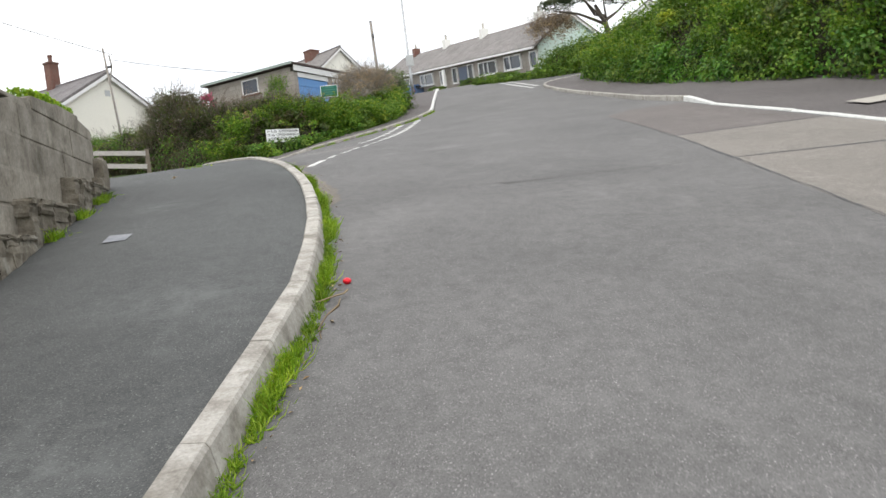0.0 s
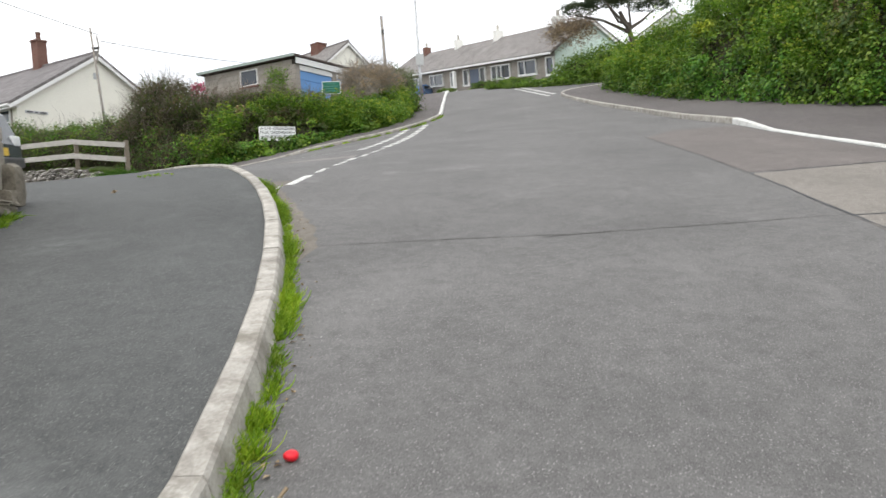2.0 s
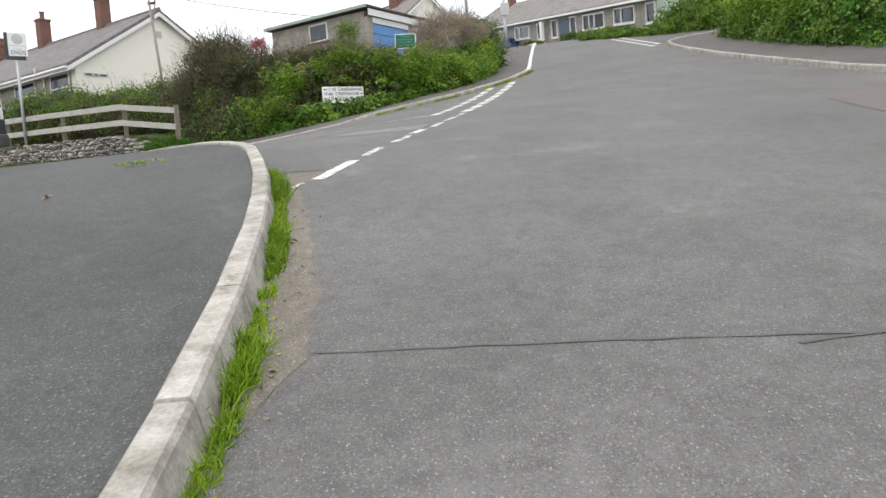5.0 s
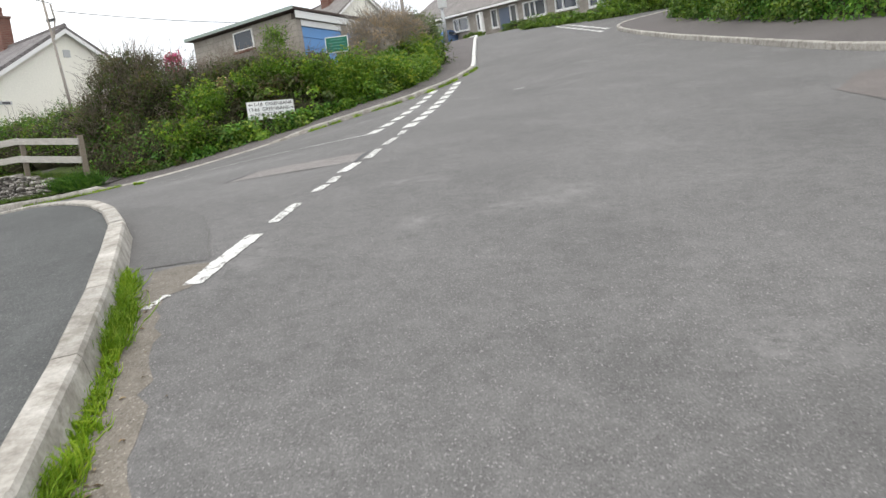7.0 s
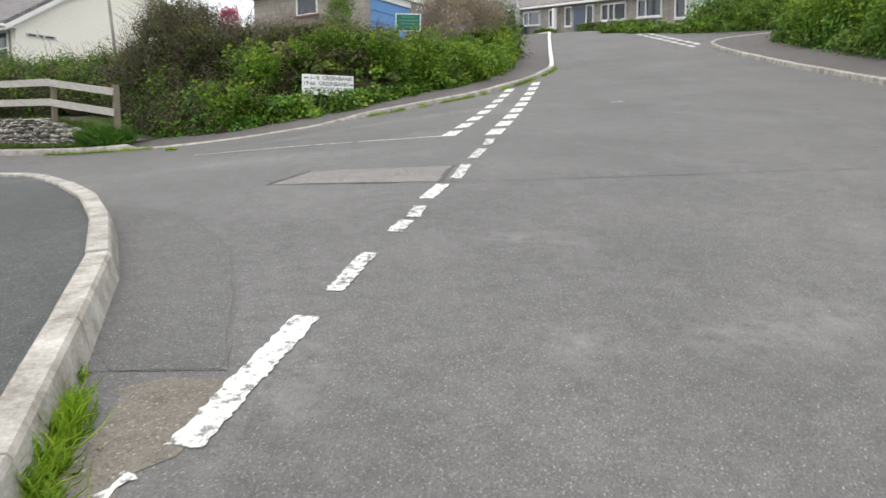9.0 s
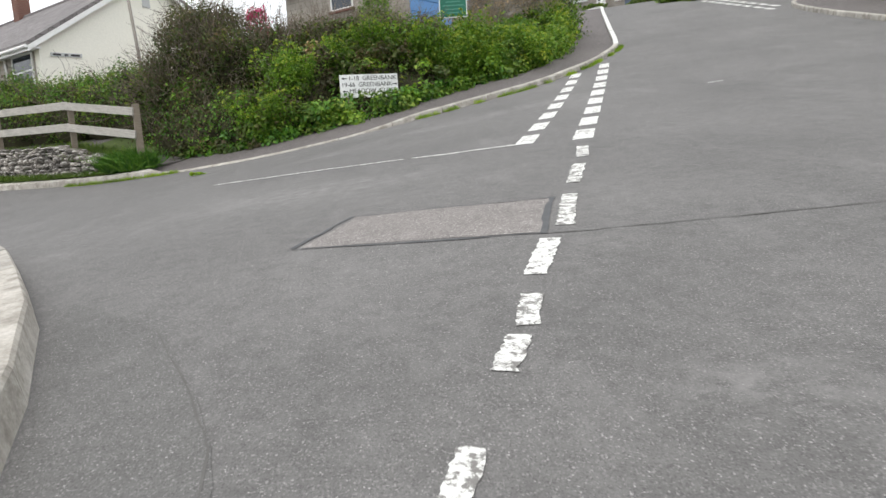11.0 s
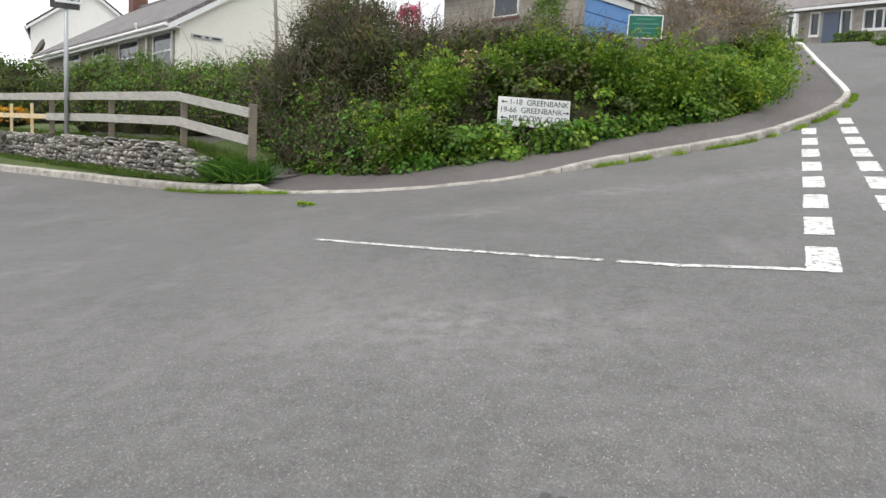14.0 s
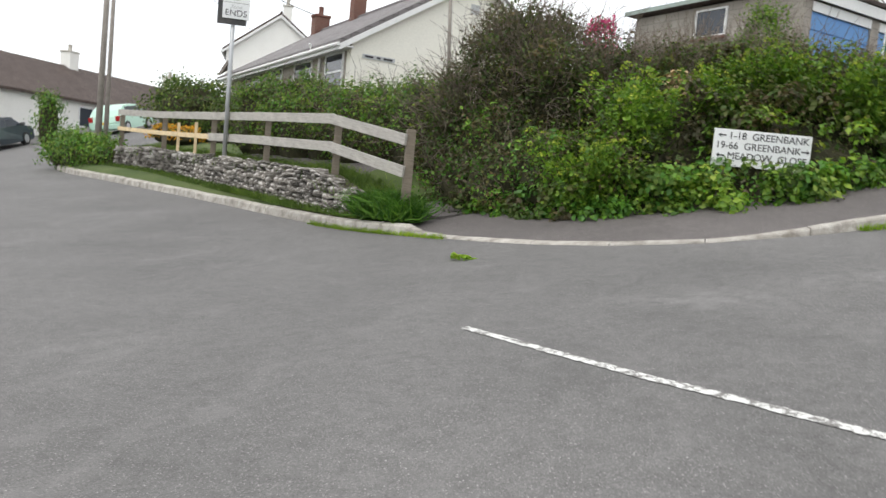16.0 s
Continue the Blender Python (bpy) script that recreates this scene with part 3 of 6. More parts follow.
# ---- the setting: ground, road, footways ----
KERB_NEAR = smooth_line([(-2.6, -13), (-2.1, -7), (-1.33, -3.36), (-0.95, -1.93), (-0.79, -0.9), (-0.685, 0), (-0.625, 1.2), (-0.62, 2.3), (-0.675, 3.5), (-0.8, 4.75),
                         (-0.95, 5.7), (-1.07, 6.5), (-1.33, 7.45), (-1.66, 8.35), (-2.2, 9.4), (-3.1, 10.9), (-4.3, 12.2), (-6.4, 13.6), (-10, 15.5), (-18, 19.3), (-30, 25)], 0.1)
KERB_FAR = smooth_line([(-26, 46), (-22, 37), (-19.6, 30), (-18.8, 27.5), (-17.2, 26.1), (-15.1, 24.85), (-11.5, 22.98), (-9.2, 21.78), (-7.3, 20.68), (-5.8, 19.79), (-4.5, 19.22), (-3.2, 18.55), (-2.4, 18.2), (-1.4, 17.92),
                        (-0.4, 18.0), (0.6, 18.32), (1.4, 18.65), (2.65, 19.4), (3.95, 21.0), (5.05, 22.85), (5.6, 24.3), (6.75, 28.9), (8.4, 35.5), (9.75, 41), (10.2, 47), (9.2, 55)], 0.1)
KERB_RIGHT = smooth_line([(6.7, -13), (6.85, -2), (7.0, 2.5), (7.2, 4.2), (7.35, 5.7), (7.6, 7.6), (8.0, 9.2), (8.35, 11.8), (8.85, 14), (9.6, 17), (10.3, 21.5), (10.85, 24.8), (11.4, 26.9), (12.4, 28.2), (14.5, 29.0), (20, 30.2)], 0.1)


def sheet(name, x0, x1, y0, y1, nx, ny, drop, mat, spread=1.0):
    verts, faces = [], []
    for i in range(nx + 1):
        for j in range(ny + 1):
            a, b = 2 * i / nx - 1, 2 * j / ny - 1
            a, b = math.copysign(abs(a) ** spread, a), math.copysign(abs(b) ** spread, b)
            x, y = (x0 + x1) / 2 + a * (x1 - x0) / 2, (y0 + y1) / 2 + b * (y1 - y0) / 2
            verts.append((x, y, ground_z(x, y) + drop(x, y)))
    for i in range(nx):
        for j in range(ny):
            k = i * (ny + 1) + j
            faces.append((k, k + ny + 1, k + ny + 2, k + 1))
    return new(name, mesh_of(name, verts, faces, mat, True))


def away_drop(x, y):
    d = math.hypot(x, y - 20)
    return -0.12 - 0.06 * max(0, d - 75)


ground = tagged(sheet("ground", -1500, 1500, -1480, 1520, 160, 160, away_drop, M_FIELD, 3.0), "rough green ground falling away round the hillside", "ground", kind="structure")
road = tagged(sheet("road", -40, 26, -14, 62, 198, 228, lambda x, y: 0.0, M_ROAD), "worn grey chipped tarmac road climbing the hill past a side junction", "road", kind="structure")

# footways
near_inner = offset(KERB_NEAR, 0.11)
back_near = even(smooth_line([(-3.4, -13), (-3.4, 2), (-3.5, 4.2), (-4.6, 5.2), (-6.5, 7), (-8.5, 9.5), (-12, 12), (-19, 16.5), (-30, 21.5)], 0.2), count=240)
tagged(strip("pavement_near", even(near_inner, count=240), back_near, 5, lambda i, k: 0.115 - 0.12 * k ** 4 * min(1, max(0, (3.9 - back_near[i].y) / 1.3)), M_PAVE), "dark grey smooth tarmac footway beside the block wall", "pavement", kind="structure")
far_line = even(offset(KERB_FAR, 0.13), count=260)


def far_lift(i, k):
    return 0.025 + 0.075 * k


back_far = even(smooth_line([(-24, 46), (-20.5, 37), (-18.4, 31), (-17.6, 28.6), (-16.6, 27), (-15, 25.8), (-11.3, 24.2), (-9.2, 23.2), (-7.2, 22.1), (-5.8, 22.6), (-4.3, 21.0), (-2.8, 20.05), (-1.4, 19.85), (-0.1, 20.05), (0.9, 20.75), (2.6, 21.9),
                             (3.9, 24.3), (4.7, 28), (5.6, 31.5), (6.1, 35.5), (7, 41), (7, 47), (5.5, 55)], 0.2), count=260)
cut = next(i for i, p in enumerate(far_line) if p.x > -5.5)
tagged(strip("verge", far_line[:cut + 1], back_far[:cut + 1], 5, lambda i, k: 0.06 + 0.12 * min(1, k * 4), M_FIELD), "grass strip rising from the kerb to the slate wall", "verge", kind="structure")
tagged(strip("pavement_far", far_line[cut:], back_far[cut:], 5, far_lift, M_PAVE_RED), "narrow reddish-grey tarmac footway round the junction corner", "pavement", kind="structure")
right_line = even(offset(KERB_RIGHT, -0.105), count=200)
back_right = even(smooth_line([(12.2, -13), (12, 2), (11.7, 10), (11.9, 14), (12.7, 19.5), (13.3, 23), (13.9, 25.4), (15.2, 26.6), (20, 28.2)], 0.2), count=200)


def right_height(y):
    return 0.015 + 0.085 * min(1, max(0, (y - 7.6) / 1.5))


tagged(strip("pavement_right", right_line, back_right, 5, lambda i, k: right_height(right_line[i].y) + 0.06 * k, M_PAVE_RED),
       "broad dark tarmac footway under the overgrown bank", "pavement", kind="structure")


def kerb_row(name, line, height, width, mat, side, label, length=0.915, paint_from=None, skip=None, batter=0.012):
    """Kerb stones end to end along a plan line, each a piece of its own."""
    kerb = thing(name, Matrix.Identity(4), label, "kerb", kind="structure")
    n = int(sum((b - a).length for a, b in zip(line, line[1:])) / length)
    pts = even(line, count=n * 4 + 1)
    pts = [pts[i - i % 4].lerp(pts[min(i - i % 4 + 4, n * 4)], (i % 4) / 4) for i in range(n * 4 + 1)]
    inner = offset(pts, side * width)
    for s in range(n):
        rnd = random.Random(s * 7 + len(name))
        mid = pts[s * 4 + 2]
        if skip and skip(mid):
            continue
        white = bool(paint_from and paint_from(mid))
        verts = []
        wob = rnd.uniform(-0.006, 0.006)
        for k in range(5):
            a, b = pts[s * 4 + k], inner[s * 4 + k]
            d = (pts[min(s * 4 + k + 1, len(pts) - 1)] - pts[max(s * 4 + k - 1, 0)]).normalized()
            trim = 0.005 if k == 0 else (-0.005 if k == 4 else 0)
            a, b = a + d * trim, b + d * trim
            h = height(a) + wob
            za, zb = ground_z(a.x, a.y), ground_z(b.x, b.y)
            c = (b - a).normalized()
            f = a + c * 0.022
            g = a + c * 0.008
            j = b - c * 0.01
            verts += [(a.x - c.x * batter, a.y - c.y * batter, za - 0.12), (g.x, g.y, za + h - 0.018), (f.x, f.y, za + h), (j.x, j.y, zb + h), (b.x, b.y, zb + h - 0.01), (b.x, b.y, zb - 0.12)]
        faces = []
        for k in range(4):
            for e in range(5):
                faces.append((k * 6 + e, k * 6 + e + 1, (k + 1) * 6 + e + 1, (k + 1) * 6 + e))
        faces += [tuple(range(5, -1, -1)), tuple(range(24, 30))]
        me = mesh_of("kerb_stone", verts, faces if side > 0 else [f[::-1] for f in faces], M_KERB_WHITE if white else mat)
        ob = new("kerb_stone", me)
        ob.parent = kerb
    return kerb


kerb_row("kerb_near", [p for p in KERB_NEAR if -9 < p.y < 20], lambda p: 0.145, 0.122, M_KERB, 1, "weathered pale granite kerb stones curving round the corner", batter=0.05)
kerb_row("kerb_far", [p for p in KERB_FAR if p.x > -21 and p.y < 50 and (p.x > -19 or p.y < 31)], lambda p: (0.125 if p.x < -4.6 else 0.03 + 0.075 * min(1, max(0, abs(p.x + 2.4) - 1.7) / 1.1)) if p.y < 21 or p.x < 0 else 0.1, 0.13, M_KERB, 1,
         "pale stone kerb, lowered at the crossing place", paint_from=lambda p: p.y > 23.6 and p.x > 0)
kerb_row("kerb_right", [p for p in KERB_RIGHT if p.y > -9], lambda p: right_height(p.y) + 0.015, 0.115, M_KERB, -1, "stone kerb beside the bank, lowered and painted white at the drive", paint_from=lambda p: p.y < 9.3)

# road repairs, cracks and joints
tagged(decal("concrete_slab", [(3.95, 1.42), (4.5, 3.6), (7.05, 3.75), (6.9, 1.2)], 0.0025, M_SLAB), "buff concrete slab patch let into the road", "road patch", kind="structure")
tagged(decal("road_patch", ragged([(4.52, 3.66), (5.2, 6.4), (5.63, 8.2), (6.6, 9.1), (7.85, 9.0), (7.5, 7.4), (7.25, 5.6), (7.02, 3.8)], 0.02), 0.0025, M_OLD, 0.5), "older reddish-grey tarmac strip beside the kerb", "road patch", kind="structure")
tagged(decal("concrete_slab", [(2.4, -4.6), (3.9, 1.38), (6.85, 1.15), (6.7, -4.8)], 0.0025, M_SLAB), "buff concrete slab patch let into the road", "road patch", kind="structure")
tagged(decal("road_patch", ragged([(-0.68, 9.52), (-0.38, 10.25), (0.9, 10.0), (0.68, 9.16)], 0.012), 0.0025, M_PATCH), "pale chipped rectangular road repair edged with bitumen", "road patch", kind="structure")
tagged(decal("road_patch", ragged([(-0.86, 5.72), (-0.45, 5.68), (-0.52, 6.4), (-0.66, 7.25), (-1.1, 8.3), (-1.75, 8.95), (-1.62, 8.4), (-1.3, 7.5), (-1.04, 6.5), (-0.93, 5.9)], 0.015), 0.0025, M_PATCH_DARK),
       "smooth grey tarmac repair along the kerb", "road patch", kind="structure")


def crack(points, width, lift=0.007, mat=None, seed=0, label="dark sealed crack across the tarmac"):
    rnd = random.Random(seed)
    line = even([Vector(p) for p in points], 0.12)
    left, right = [], []
    drift = 0
    for i, p in enumerate(line):
        t = (line[min(i + 1, len(line) - 1)] - line[max(i - 1, 0)]).normalized()
        nrm = Vector((-t.y, t.x))
        drift = 0.8 * drift + rnd.uniform(-0.012, 0.012)
        w = width * rnd.uniform(0.35, 1.3) / 2
        left.append(p + nrm * (drift + w))
        right.append(p + nrm * (drift - w))
    verts = [(p.x, p.y, ground_z(p.x, p.y) + (lift(p) if callable(lift) else lift)) for pair in zip(left, right) for p in pair]
    faces = [(2 * i, 2 * i + 1, 2 * i + 3, 2 * i + 2) for i in range(len(line) - 1)]
    return tagged(new("road_crack", mesh_of("road_crack", verts, [f[::-1] for f in faces], mat or M_SEAL)), label, "road crack", "cracks in the tarmac", "structure")


for i, (pts, w) in enumerate([
        ([(-0.35, 1.77), (0.38, 1.68), (1.63, 1.5), (2.73, 1.48), (3.92, 1.42)], 0.012),
        ([(1.3, 1.5), (1.9, 1.52)], 0.02),
        ([(4.5, 3.61), (3.92, 1.42), (3.2, -1.4), (2.4, -4.6)], 0.024),
        ([(4.5, 3.61), (7.1, 3.76)], 0.03), ([(3.92, 1.42), (6.9, 1.2)], 0.03),
        ([(-0.72, 9.53), (-0.4, 10.28)], 0.03), ([(0.9, 10.03), (0.68, 9.13)], 0.042), ([(-0.72, 9.51), (0.7, 9.13)], 0.026), ([(-0.38, 10.27), (0.9, 10.02)], 0.012),
        ([(0.7, 9.13), (1.68, 9.02), (3.1, 8.95), (4.8, 8.9), (6.6, 9.2)], 0.014),
        ([(-0.95, 5.72), (-0.45, 5.68), (-0.52, 6.4), (-0.67, 7.24), (-1.13, 8.33)], 0.008),
        ([(8.1, 7.4), (9.3, 8.3), (11.5, 9.2)], 0.03), ([(5.63, 8.2), (5.2, 6.4), (4.5, 3.61)], 0.012)]):
    crack(pts, w, seed=i, lift=0.0042 if i != 11 else (lambda p: right_height(p.y) + 0.06 * max(0, p.x - 7.9) / 3.9 + 0.008), mat=M_SEAL if 2 <= i < 9 else M_CRACK)

# silt and scuffs
tagged(decal("gutter_silt", ragged([(-0.54, 1.3), (-0.38, 1.75), (-0.36, 2.4), (-0.45, 3.4), (-0.56, 4.6), (-0.66, 5.2), (-0.8, 5.2), (-0.74, 4.4), (-0.63, 3.4), (-0.59, 2.3), (-0.6, 1.5)], 0.03), 0.0015, M_SILT),
       "tan silt washed along the gutter", "road silt", kind="structure")
tagged(decal("gutter_silt", ragged([(-0.72, 5.0), (-0.5, 5.15), (-0.42, 5.6), (-0.62, 5.62), (-0.8, 5.6)], 0.04), 0.002, M_SILT), "tan silt washed along the gutter", "road silt", kind="structure")

# ---- road markings ----
def bar(cx, cy, length, width, angle, name="road_marking", label="worn white painted bar on the tarmac", group="give way bars", seed=0, rag=0.006, mat=None):
    c, s = math.cos(angle), math.sin(angle)
    pts = [(cx + c * u - s * v, cy + s * u + c * v) for u, v in ((-length / 2, -width / 2), (length / 2, -width / 2), (length / 2, width / 2), (-length / 2, width / 2))]
    return tagged(decal(name, ragged(pts, rag, 0.025, seed), 0.0045, mat or M_LINE, 0.2), label, "road marking", group, "structure")


def run_of_bars(a, b, n, length, width, group):
    d = (Vector(b) - Vector(a))
    ang = math.atan2(d.y, d.x)
    for k in range(n):
        p = Vector(a) + d * (k / (n - 1))
        bar(p.x, p.y, length, width, ang, group=group, seed=k)


run_of_bars((1.82, 12.82), (4.22, 20.7), 9, 0.68, 0.2, "give way bars")
run_of_bars((1.28, 13.05), (3.42, 19.85), 8, 0.64, 0.19, "give way bars")
for k, (x0, y0, x1, y1, w) in enumerate([(-0.49, 5.19, -0.2, 6.16, 0.11), (-0.1, 6.46, 0.07, 7.06, 0.085), (0.22, 7.5, 0.32, 7.78, 0.09), (0.36, 7.86, 0.44, 8.2, 0.09), (0.5, 8.45, 0.69, 9.02, 0.11),
                                         (0.82, 9.26, 1.03, 10.05, 0.1), (1.14, 10.42, 1.36, 11.15, 0.1), (1.47, 11.48, 1.61, 12.05, 0.1)]):
    bar((x0 + x1) / 2, (y0 + y1) / 2, math.hypot(x1 - x0, y1 - y0), w, math.atan2(y1 - y0, x1 - x0), group="edge line across the junction", seed=20 + k, rag=0.008, mat=M_LINE if k in (0, 4) else M_LINE_WORN)
for k, (x0, y0, x1, y1) in enumerate([(-2.36, 14.75, -1.75, 14.28), (-1.7, 14.24, -1.18, 13.86), (-1.12, 13.83, -0.44, 13.4), (-0.4, 13.38, -0.05, 13.2), (0.1, 13.13, 0.4, 12.98), (0.4, 12.98, 1.1, 12.8)]):
    bar((x0 + x1) / 2, (y0 + y1) / 2, math.hypot(x1 - x0, y1 - y0) + 0.07, 0.062, math.atan2(y1 - y0, x1 - x0), group="centre line of the side road", seed=40 + k, rag=0.006, mat=M_LINE_WORN if k < 5 else M_LINE)
run_of_bars((11.45, 28.0), (12.1, 34.2), 8, 0.62, 0.19, "far give way bars")
run_of_bars((10.95, 27.3), (11.6, 33.5), 8, 0.6, 0.19, "far give way bars")
bar(-0.63, 4.98, 0.2, 0.05, 1.25, group="edge line across the junction", seed=71, rag=0.02, mat=M_LINE_WORN)
bar(4.46, 15.83, 0.24, 0.05, 0.1, group="edge line across the junction", seed=72, rag=0.015, mat=M_LINE_WORN)
tagged(decal("drive_slab", [(8.2, 4.2), (9.3, 4.4), (9.35, 5.0), (8.25, 4.75)], 0.06, M_CONCRETE), "pale concrete cover in the footway", "drain cover", kind="structure")
tagged(decal("access_cover", [(-2.43, 0.46), (-2.25, 0.46), (-2.23, 0.7), (-2.42, 0.73)], 0.1075, M_COVER, 0.3), "small grey metal cover set in the footway", "access cover", kind="structure")


# ---- block wall on a rubble base ----
def block_wall():
    wall = thing("wall_left", pose(-3.15, 0, 0), "weathered concrete block boundary wall on a rubble stone footing", "wall", kind="structure")
    rnd = random.Random(5)
    tops = [(-8.6, -1.5), (-4.6, -0.75), (-0.6, 0.0), (1.2, 0.4), (2.1, 0.53), (3.28, 0.58), (3.7, 0.53), (4.03, 0.47)]

    def top(y):
        for (y0, z0), (y1, z1) in zip(tops, tops[1:]):
            if y <= y1:
                return z0 + (z1 - z0) * (y - y0) / (y1 - y0)
        return tops[-1][1]

    def base(y):
        return ground_z(-3.0, y) + 0.12 - 0.11 * min(1, max(0, (3.9 - y) / 1.3))

    course = 0.315
    z = 0.035 - 11 * course

    def footing(y):
        return -0.28 if y > 2.4 else -0.595 - 0.315 * max(0, math.ceil((0.9 - y) / 1.4))

    row = 0
    while z < 0.6:
        y = -8.6 + (row % 2) * 0.42
        while y < 3.9:
            y1 = min(y + 0.86, 4.03)
            h1 = min(z + course - 0.02, top((y + y1) / 2))
            if h1 - z > 0.06 and z > footing((y + y1) / 2) - 0.05 and z + course > base((y + y1) / 2) + 0.06 and y1 - y > 0.12:
                bm = box(-0.16 + rnd.uniform(-0.006, 0.006), 0.0 + rnd.uniform(-0.008, 0.008), y + 0.003, y1 - 0.003, z, h1, 0.012)
                if h1 > top(y1) - 0.05 or h1 > top(y) - 0.05:
                    for v in bm.verts:
                        if v.co.z > h1 - 0.05:
                            v.co.z = min(v.co.z, max(top(v.co.y) - (h1 - v.co.z), z + 0.03))
                part("block", bm, M_BLOCK, wall)
            y = y1 + 0.0
        z += course
        row += 1
    bm = bmesh.new()
    ys = [-8.6 + 0.35 * k for k in range(37)]
    a = [[bm.verts.new((x, min(y, 3.99), zz)) for x, zz in ((-0.15, base(y) - 0.5), (-0.006, base(y) - 0.5), (-0.006, top(y) - 0.03), (-0.15, top(y) - 0.03))] for y in ys]
    for p, q in zip(a, a[1:]):
        for k in range(4):
            bm.faces.new((p[k], p[(k + 1) % 4], q[(k + 1) % 4], q[k]))
    bm.faces.new(a[0])
    bm.faces.new(a[-1][::-1])
    part("mortar_core", bm, M_BLOCK, wall)
    def rubble(yy, zz, w, h, deep, seed, round_off=0.1):
        bm = bmesh.new()
        bmesh.ops.create_cube(bm, size=2)
        bmesh.ops.subdivide_edges(bm, edges=bm.edges[:], cuts=2, use_grid_fill=True)
        for v in bm.verts:
            v.co *= 1 - round_off * (v.co.length - 1)
            v.co += 0.16 * Vector((noise.noise(v.co * 1.3 + Vector((seed, 0, 0))), noise.noise(v.co * 1.3 + Vector((0, seed, 5))), noise.noise(v.co * 1.5 + Vector((7, 0, seed)))))
            v.co = Vector((deep + v.co.x * 0.13, yy + v.co.y * w * 0.5, zz + v.co.z * h * 0.5))
        part("footing_stone", bm, M_RUBBLE, wall)

    y = -8.4
    while y < 3.85:
        zz = -0.1
        w = rnd.uniform(0.2, 0.5)
        limit = footing(y + w / 2) - base(y) - 0.01
        while zz < limit:
            h = min(rnd.uniform(0.09, 0.18), max(0.05, limit - zz))
            rubble(y + w / 2 + rnd.uniform(-0.03, 0.03), base(y) + zz + h / 2, w * rnd.uniform(0.92, 1.12), h, rnd.uniform(-0.01, 0.05), rnd.uniform(0, 50))
            zz += h * 0.94
        y += w * 0.96
    for yy, hh, ww in ((4.06, 0.44, 0.3), (3.86, 0.2, 0.2)):
        rubble(yy, base(yy) + hh * 0.42, ww, hh, 0.0, yy * 9, 0.3)
    return wall


block_wall()


# ---- vegetation ----
def shrub(name, blobs, label, category, kinds, core=M_SOIL_AND_SHADE, twigs=0, seed=1, shrink=0.8, group="", twig_mat=None, twig_len=(0.3, 0.8)):
    """A bush of many leaves: kinds are (part name, count, size, material, shell)."""
    rng = np.random.default_rng(seed)
    x, y = blobs[0][0], blobs[0][1]
    root = thing(name, Matrix.Identity(4), label, category, group)
    # a near-black core stands in for the shade deep among the leaves
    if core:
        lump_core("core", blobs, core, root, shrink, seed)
    for nm, n, size, mat, shell in kinds:
        tuft_of = 14 if n > 2000 else 1
        p, nr = lumps(rng, blobs, max(1, n // tuft_of), shell)
        p, nr = np.repeat(p, tuft_of, 0), np.repeat(nr, tuft_of, 0)
        if tuft_of > 1:
            off = rng.normal(0, 1.5 * size, p.shape)
            p, nr = p + off, nr + off / (1.5 * size)
        leaves(nm, p, nr, size, mat, root, rng)
    if twigs:
        p, nr = lumps(rng, blobs, twigs, (0.55, 0.95))
        d = nr / (np.linalg.norm(nr, axis=1)[:, None] + 1e-9) + rng.normal(0, 0.5, p.shape) + np.array([0, 0, 0.35])
        d /= np.linalg.norm(d, axis=1)[:, None]
        sticks("twig_tangle", p, p + d * rng.uniform(*twig_len, (twigs, 1)), 0.007, 0.0025, twig_mat or M_TWIG, root, rng)
    return root


def bank(name, line, height, depth, label, category, kinds, seed=3, back=3.0, clear=None):
    rng = np.random.default_rng(seed)
    root = thing(name, Matrix.Identity(4), label, category)
    # earth body, coloured near-black so the gaps between leaves look shaded
    bank_core("bank", line, height, depth, M_SOIL_AND_SHADE, root, back)
    for nm, n, size, mat, v0, v1, out, *along in kinds:
        u = rng.uniform(*(along or (0, 1)), n)
        v = v0 + (v1 - v0) * rng.uniform(0, 1, n)
        p, nr = bank_surface(line, height, depth, u, v)
        p = p + nr * rng.uniform(-0.08, out, (n, 1))
        if clear:
            keep = ~clear(p)
            p, nr = p[keep], nr[keep]
        leaves(nm, p, nr, size, mat, root, rng)
    return root


def clumps(name, line, height, depth, n, size, per, palette, root, seed, span=(0, 1), rise=(0, 1), clear=None, leaf_size=0.085):
    """Rounded sprays of leaves crowding a bank, each spray of one plant; palette(u, v, rng) names its foliage."""
    rng = np.random.default_rng(seed)
    u, v = rng.uniform(*span, n), rng.uniform(*rise, n)
    c, nr = bank_surface(line, height, depth, u, v)
    heaps = {}
    for k in range(n):
        mat = palette(u[k], v[k], rng)
        r = rng.uniform(*size)
        m = int(per * (r / size[1]) ** 2 * rng.uniform(0.7, 1.2))
        d = rng.normal(0, 1, (m, 3)) + 1.1 * nr[k] + np.array([0, 0, 0.35])
        d /= np.linalg.norm(d, axis=1)[:, None]
        p = c[k] + d * np.array([r, r, r * rng.uniform(0.7, 1.3)]) * rng.uniform(0.45, 1.1, (m, 1)) + nr[k] * 0.06
        heaps.setdefault(mat.name, (mat, [], []))
        heaps[mat.name][1].append(p)
        heaps[mat.name][2].append(d + np.array([0, 0, 0.5]))
    for mat, ps, ds in heaps.values():
        p, d = np.concatenate(ps), np.concatenate(ds)
        if clear:
            keep = ~clear(p)
            p, d = p[keep], d[keep]
        leaves(name, p, d, leaf_size, mat, root, rng, 0.5, 0.7, 0.45)


